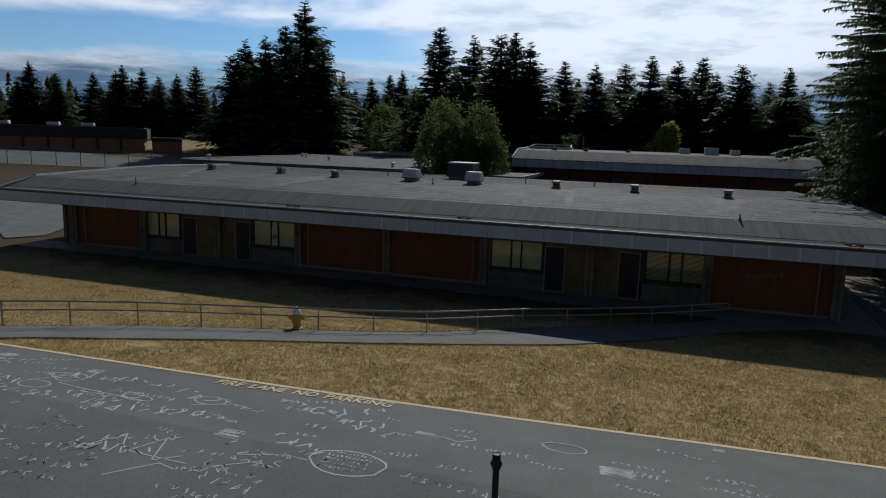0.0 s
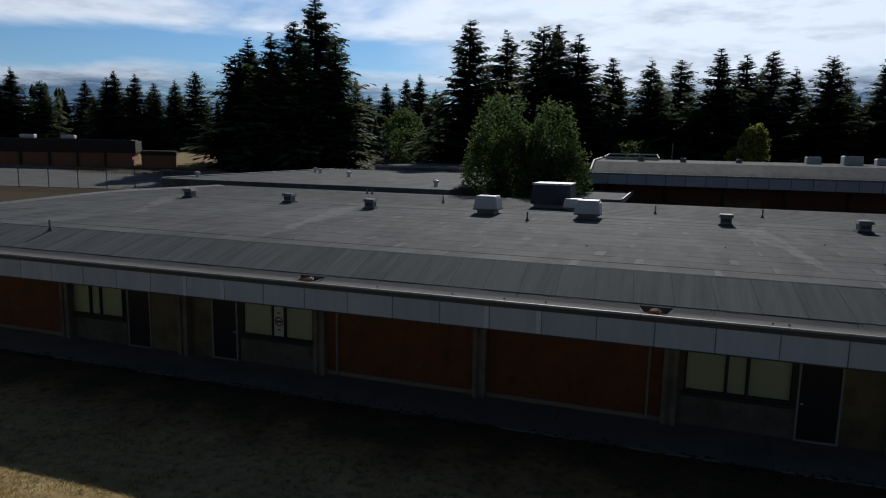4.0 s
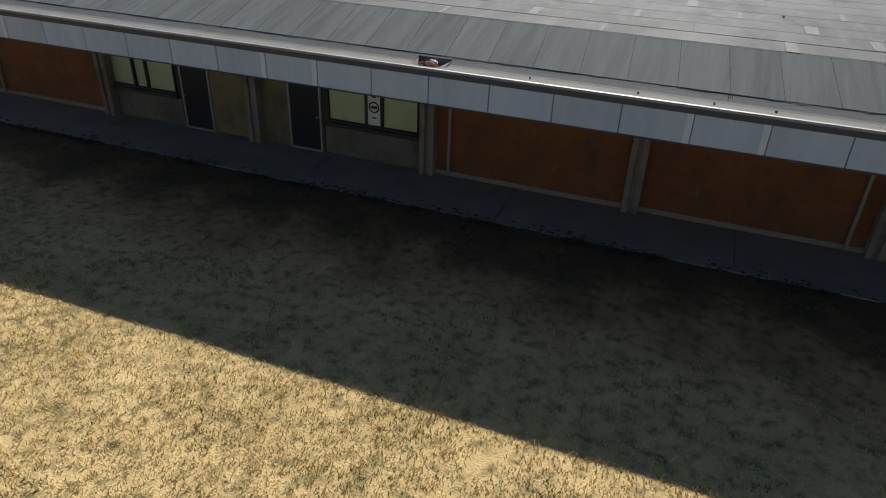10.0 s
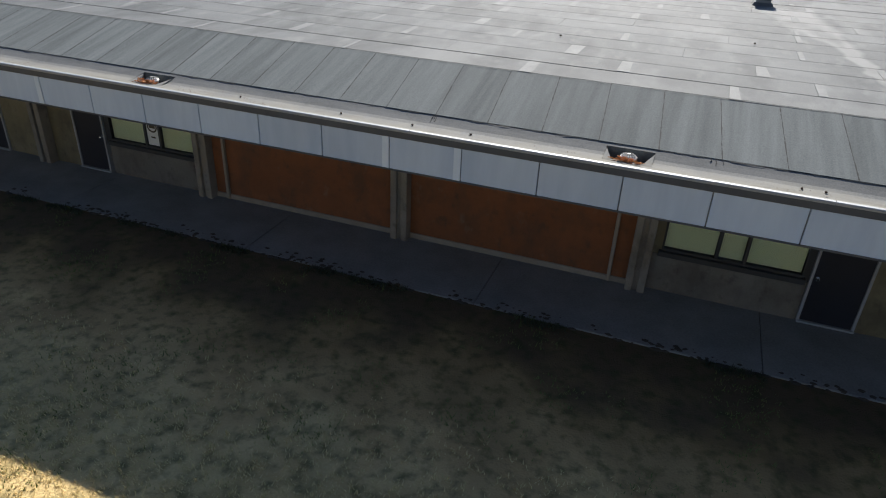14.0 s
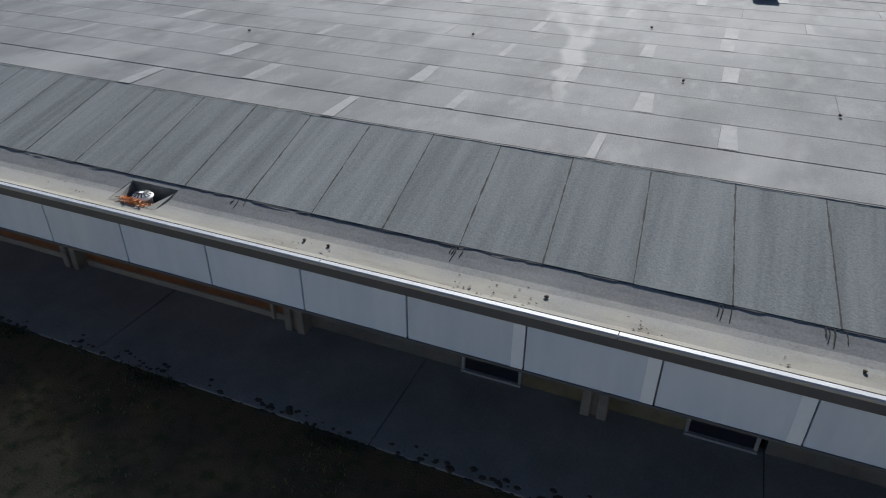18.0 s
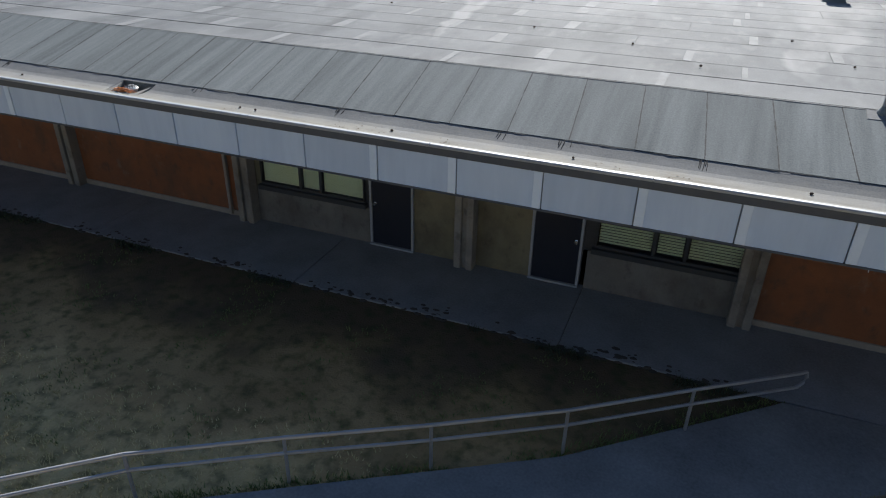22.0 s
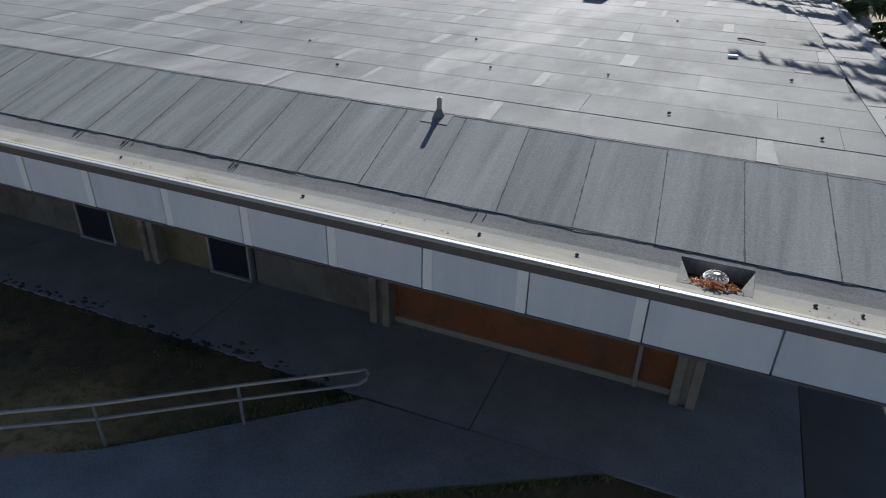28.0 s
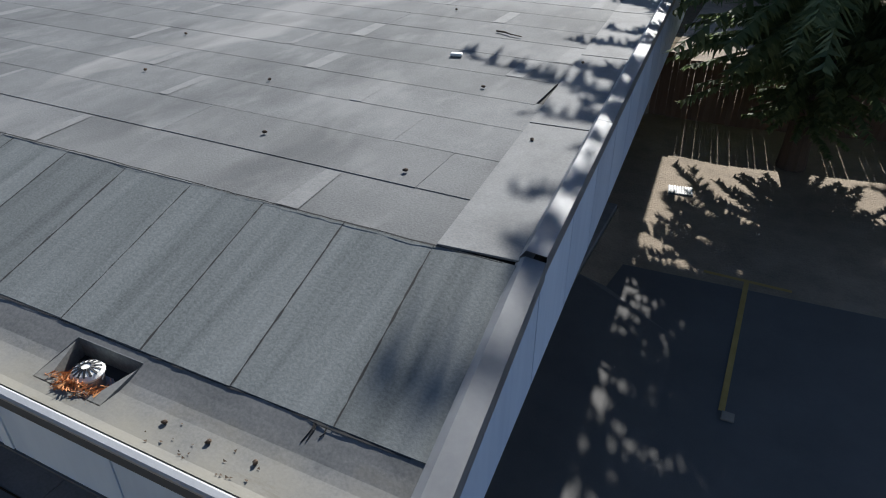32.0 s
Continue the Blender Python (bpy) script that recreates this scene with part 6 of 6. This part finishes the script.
grass("walkway_weeds", 5000, M_WEED, "dark low weeds in clumps along the walkway", 0.07, 0.05, ([(-26, -2.1), (12.6, -2.1)],))


def clods(count, mat):
    """Dark crumbs of soil spread in a ragged line along the edge of the walkway."""
    rng, verts, faces = random.Random(23), [], []
    for _ in range(count):
        x = rng.uniform(-23, 12.6)
        if noise.noise((x * 1.4, 3.3, 0)) + rng.uniform(-0.4, 0.4) < -0.15:
            continue
        y, r = -1.93 + 0.12 * noise.noise((x * 0.6, 0, 5)) + rng.gauss(0, 0.09), rng.uniform(0.02, 0.065)
        if y < -1.97:
            y = -1.97 - r
        base, turn = len(verts), rng.uniform(0, math.tau)
        z = -0.01 if y > -1.98 else ground_z(x, y) - 0.012
        for k in range(7):
            a, q = turn + math.tau * k / 7, r * rng.uniform(0.7, 1.25)
            verts.append((x + 1.5 * q * math.cos(a), y + q * math.sin(a), z))
        for k in range(4):
            a, q = turn + math.tau * k / 4, r * rng.uniform(0.3, 0.6)
            verts.append((x + 1.5 * q * math.cos(a), y + q * math.sin(a), z + r * rng.uniform(0.25, 0.45)))
        faces.append((base + 7, base + 8, base + 9, base + 10))
        low = (0, 2, 4, 5)
        for k in range(4):
            i, j = low[k], low[(k + 1) % 4]
            ring = [base + m % 7 for m in range(i, (j if j > i else j + 7) + 1)]
            faces.append((*ring, base + 7 + (k + 1) % 4, base + 7 + k))
    tagged(raw("soil_clods", verts, faces, mat), "dark crumbs of soil strewn along the walkway edge", "soil", kind="stuff")


clods(900, M_SOIL)

# ---- roofing sheets, last ----
slope = math.degrees(math.atan2(0.445, 1.78))
def leaning(bm):
    for v in bm.verts:
        v.co.x += 0.07 - 0.077 * v.co.y
    return bm


strip_mesh = mesh_of("roof_strip", leaning(bx(0.002, 0.0, -0.02, 0.898, 1.84, 0.005, bevel=0.002)), M_MANSARD)
x = 12.667 - 0.9 * 43
while x < XR - 0.25:
    if x >= XL - 0.2:
        if x < XL + 0.06 or x + 0.9 > XR - 0.05:
            a, b = max(x, XL + 0.07), min(x + 0.9, XR - 0.07)
            ob = part("roof_strip", leaning(bx(0.004, 0, -0.02, b - a - 0.004, 1.84, 0.005)), M_MANSARD, roof)
            ob.matrix_basis = pose(a, -2.0, 3.5, slope)
        else:
            ob = new("roof_strip", strip_mesh); ob.parent = roof
            ob.matrix_basis = pose(x, -2.0 + 0.004 * math.sin(x * 5), 3.5 + 0.001 * math.sin(x * 9), slope)
    x += 0.9
rng = random.Random(9)
flat = math.degrees(math.atan2(0.225, 11.22))
SHEETS = {}


def sheet(w):
    if w not in SHEETS:
        bm = frustum(bmesh.new(), (0.003, 0.0, w - 0.003, 0.93), (0.003, 0.0, w - 0.003, 0.93), -0.012, 0.0)
        for v in bm.verts:
            if v.co.z > -0.005:
                v.co.z += 0.0008 if v.co.y < 0.1 else -0.0024
        SHEETS[w] = mesh_of("roof_sheet", bm, M_ROOF)
    return SHEETS[w]


laps = bmesh.new()
y = -0.24
while y < 10.6:
    x = XL + 0.07 + lean(y + 0.9) - (1.3 * round((y + 0.24) / 0.89)) % 3.6
    while x < 19.1 + lean(y + 0.45):
        w = rng.choice((3.6, 3.6, 3.4, 3.8))
        a, b = max(x, XL + 0.07 + lean(y + 0.9)), min(x + w, 19.13 + lean(y + 0.45))
        if b - a > 0.1:
            ob = new("roof_sheet", sheet(round(b - a, 2)))
            ob.parent = roof
            ob.matrix_basis = pose(a, y + rng.uniform(-0.012, 0.012), roof_z(y) + 0.006 + rng.uniform(-0.0008, 0.0008), flat, 0, rng.uniform(-0.12, 0.12))
            if rng.random() < 0.75 and a > XL + 1:
                lw = rng.uniform(0.08, 0.28)
                vs = [laps.verts.new((px, py, roof_z(py) + 0.0125 - 0.008 * (py - y))) for px, py in ((a, y + 0.02), (a + lw, y + 0.02), (a + lw * rng.uniform(0.7, 1.1), y + 0.85), (a, y + 0.85))]
                laps.faces.new(vs)
        x += w
    y += 0.89
part("lap_patch", laps, M_LAP, roof, "paler lapped sheet ends")["kind"] = "stuff"
edge = bx(0.0, 0.0, -0.01, 0.82, 2.9, 0.012, bevel=0.003)
em = mesh_of("edge_sheet", edge, M_LAP)
y = -0.22
while y < 10.5:
    ob = new("edge_sheet", em); ob.parent = roof
    ob.matrix_basis = pose(19.1 + lean(y), y, roof_z(y) + 0.012, flat, 0, 4.57)
    y += 2.92
rest = bmesh.new()
y = 10.45
while y < 22.0:
    x = XL + 0.07 + lean(y + 0.5)
    while x < XR - 0.1 + lean(y + 0.5):
        w = min(rng.choice((2.4, 3.6, 4.8, 6.0)), XR - 0.07 + lean(y + 0.5) - x)
        vs = [rest.verts.new((px, py, roof_z(py) + dz)) for px, py, dz in ((x, y, 0.013), (x + w - 0.006, y, 0.013), (x + w - 0.006, y + 0.9, 0.003), (x, y + 0.9, 0.003))]
        rest.faces.new(vs)
        x += w
    y += 0.89
part("rear_roofing", rest, M_ROOF, roof)["kind"] = "stuff"
part("rear_slope", extrude_x(bmesh.new(), [(22.1, 3.93), (22.2, 3.96), (24.1, 3.5), (24.4, 3.42), (24.4, 3.35)], XL + 0.06, XR - 0.06, 0.08), M_MANSARD, roof)
# tarred seams at the foot and the head of the sloping strip
rng = random.Random(12)
for y0, z0, wide, end in ((-2.008, 3.4995, 0.016, XR - 0.3), (-0.236, 3.957, 0.012, XR - 0.45)):
    bm = bmesh.new()
    x, row = XL + 0.2, []
    while x < end:
        w = wide * (0.35 + 1.1 * rng.random())
        y = y0 + 0.012 * noise.noise((x * 2.3, y0, 1.5)) + 0.005 * rng.uniform(-1, 1)
        row.append((bm.verts.new((x, y - w / 2, z0 - 0.002)), bm.verts.new((x, y + w / 2, z0 + 0.002))))
        x += rng.uniform(0.05, 0.16)
    for (a, b), (c, d) in zip(row, row[1:]):
        bm.faces.new((a, c, d, b))
    part("tar_seam", bm, M_FELT, roof, "uneven black tar along a roofing seam")
x = 12.667 - 0.9 * 42
while x < XR - 0.5:
    bm, row, f = bmesh.new(), [], 0.0
    while f < 1.0:
        w = 0.003 + 0.008 * rng.random() * max(0.25, 1.0 + noise.noise((x, f * 6, 4)))
        px = x + 0.07 - 0.142 * f + 0.005 * noise.noise((x * 3, f * 14, 2))
        py, pz = -2.0 + 1.77 * f, 3.5075 + 0.4425 * f
        row.append((bm.verts.new((px - w, py, pz)), bm.verts.new((px + w, py, pz))))
        f += rng.uniform(0.02, 0.05)
    for (a, b), (c, d) in zip(row, row[1:]):
        bm.faces.new((a, b, d, c))
    part("tar_seam", bm, M_FELT, roof, "uneven black tar along a roofing seam")
    x += 0.9
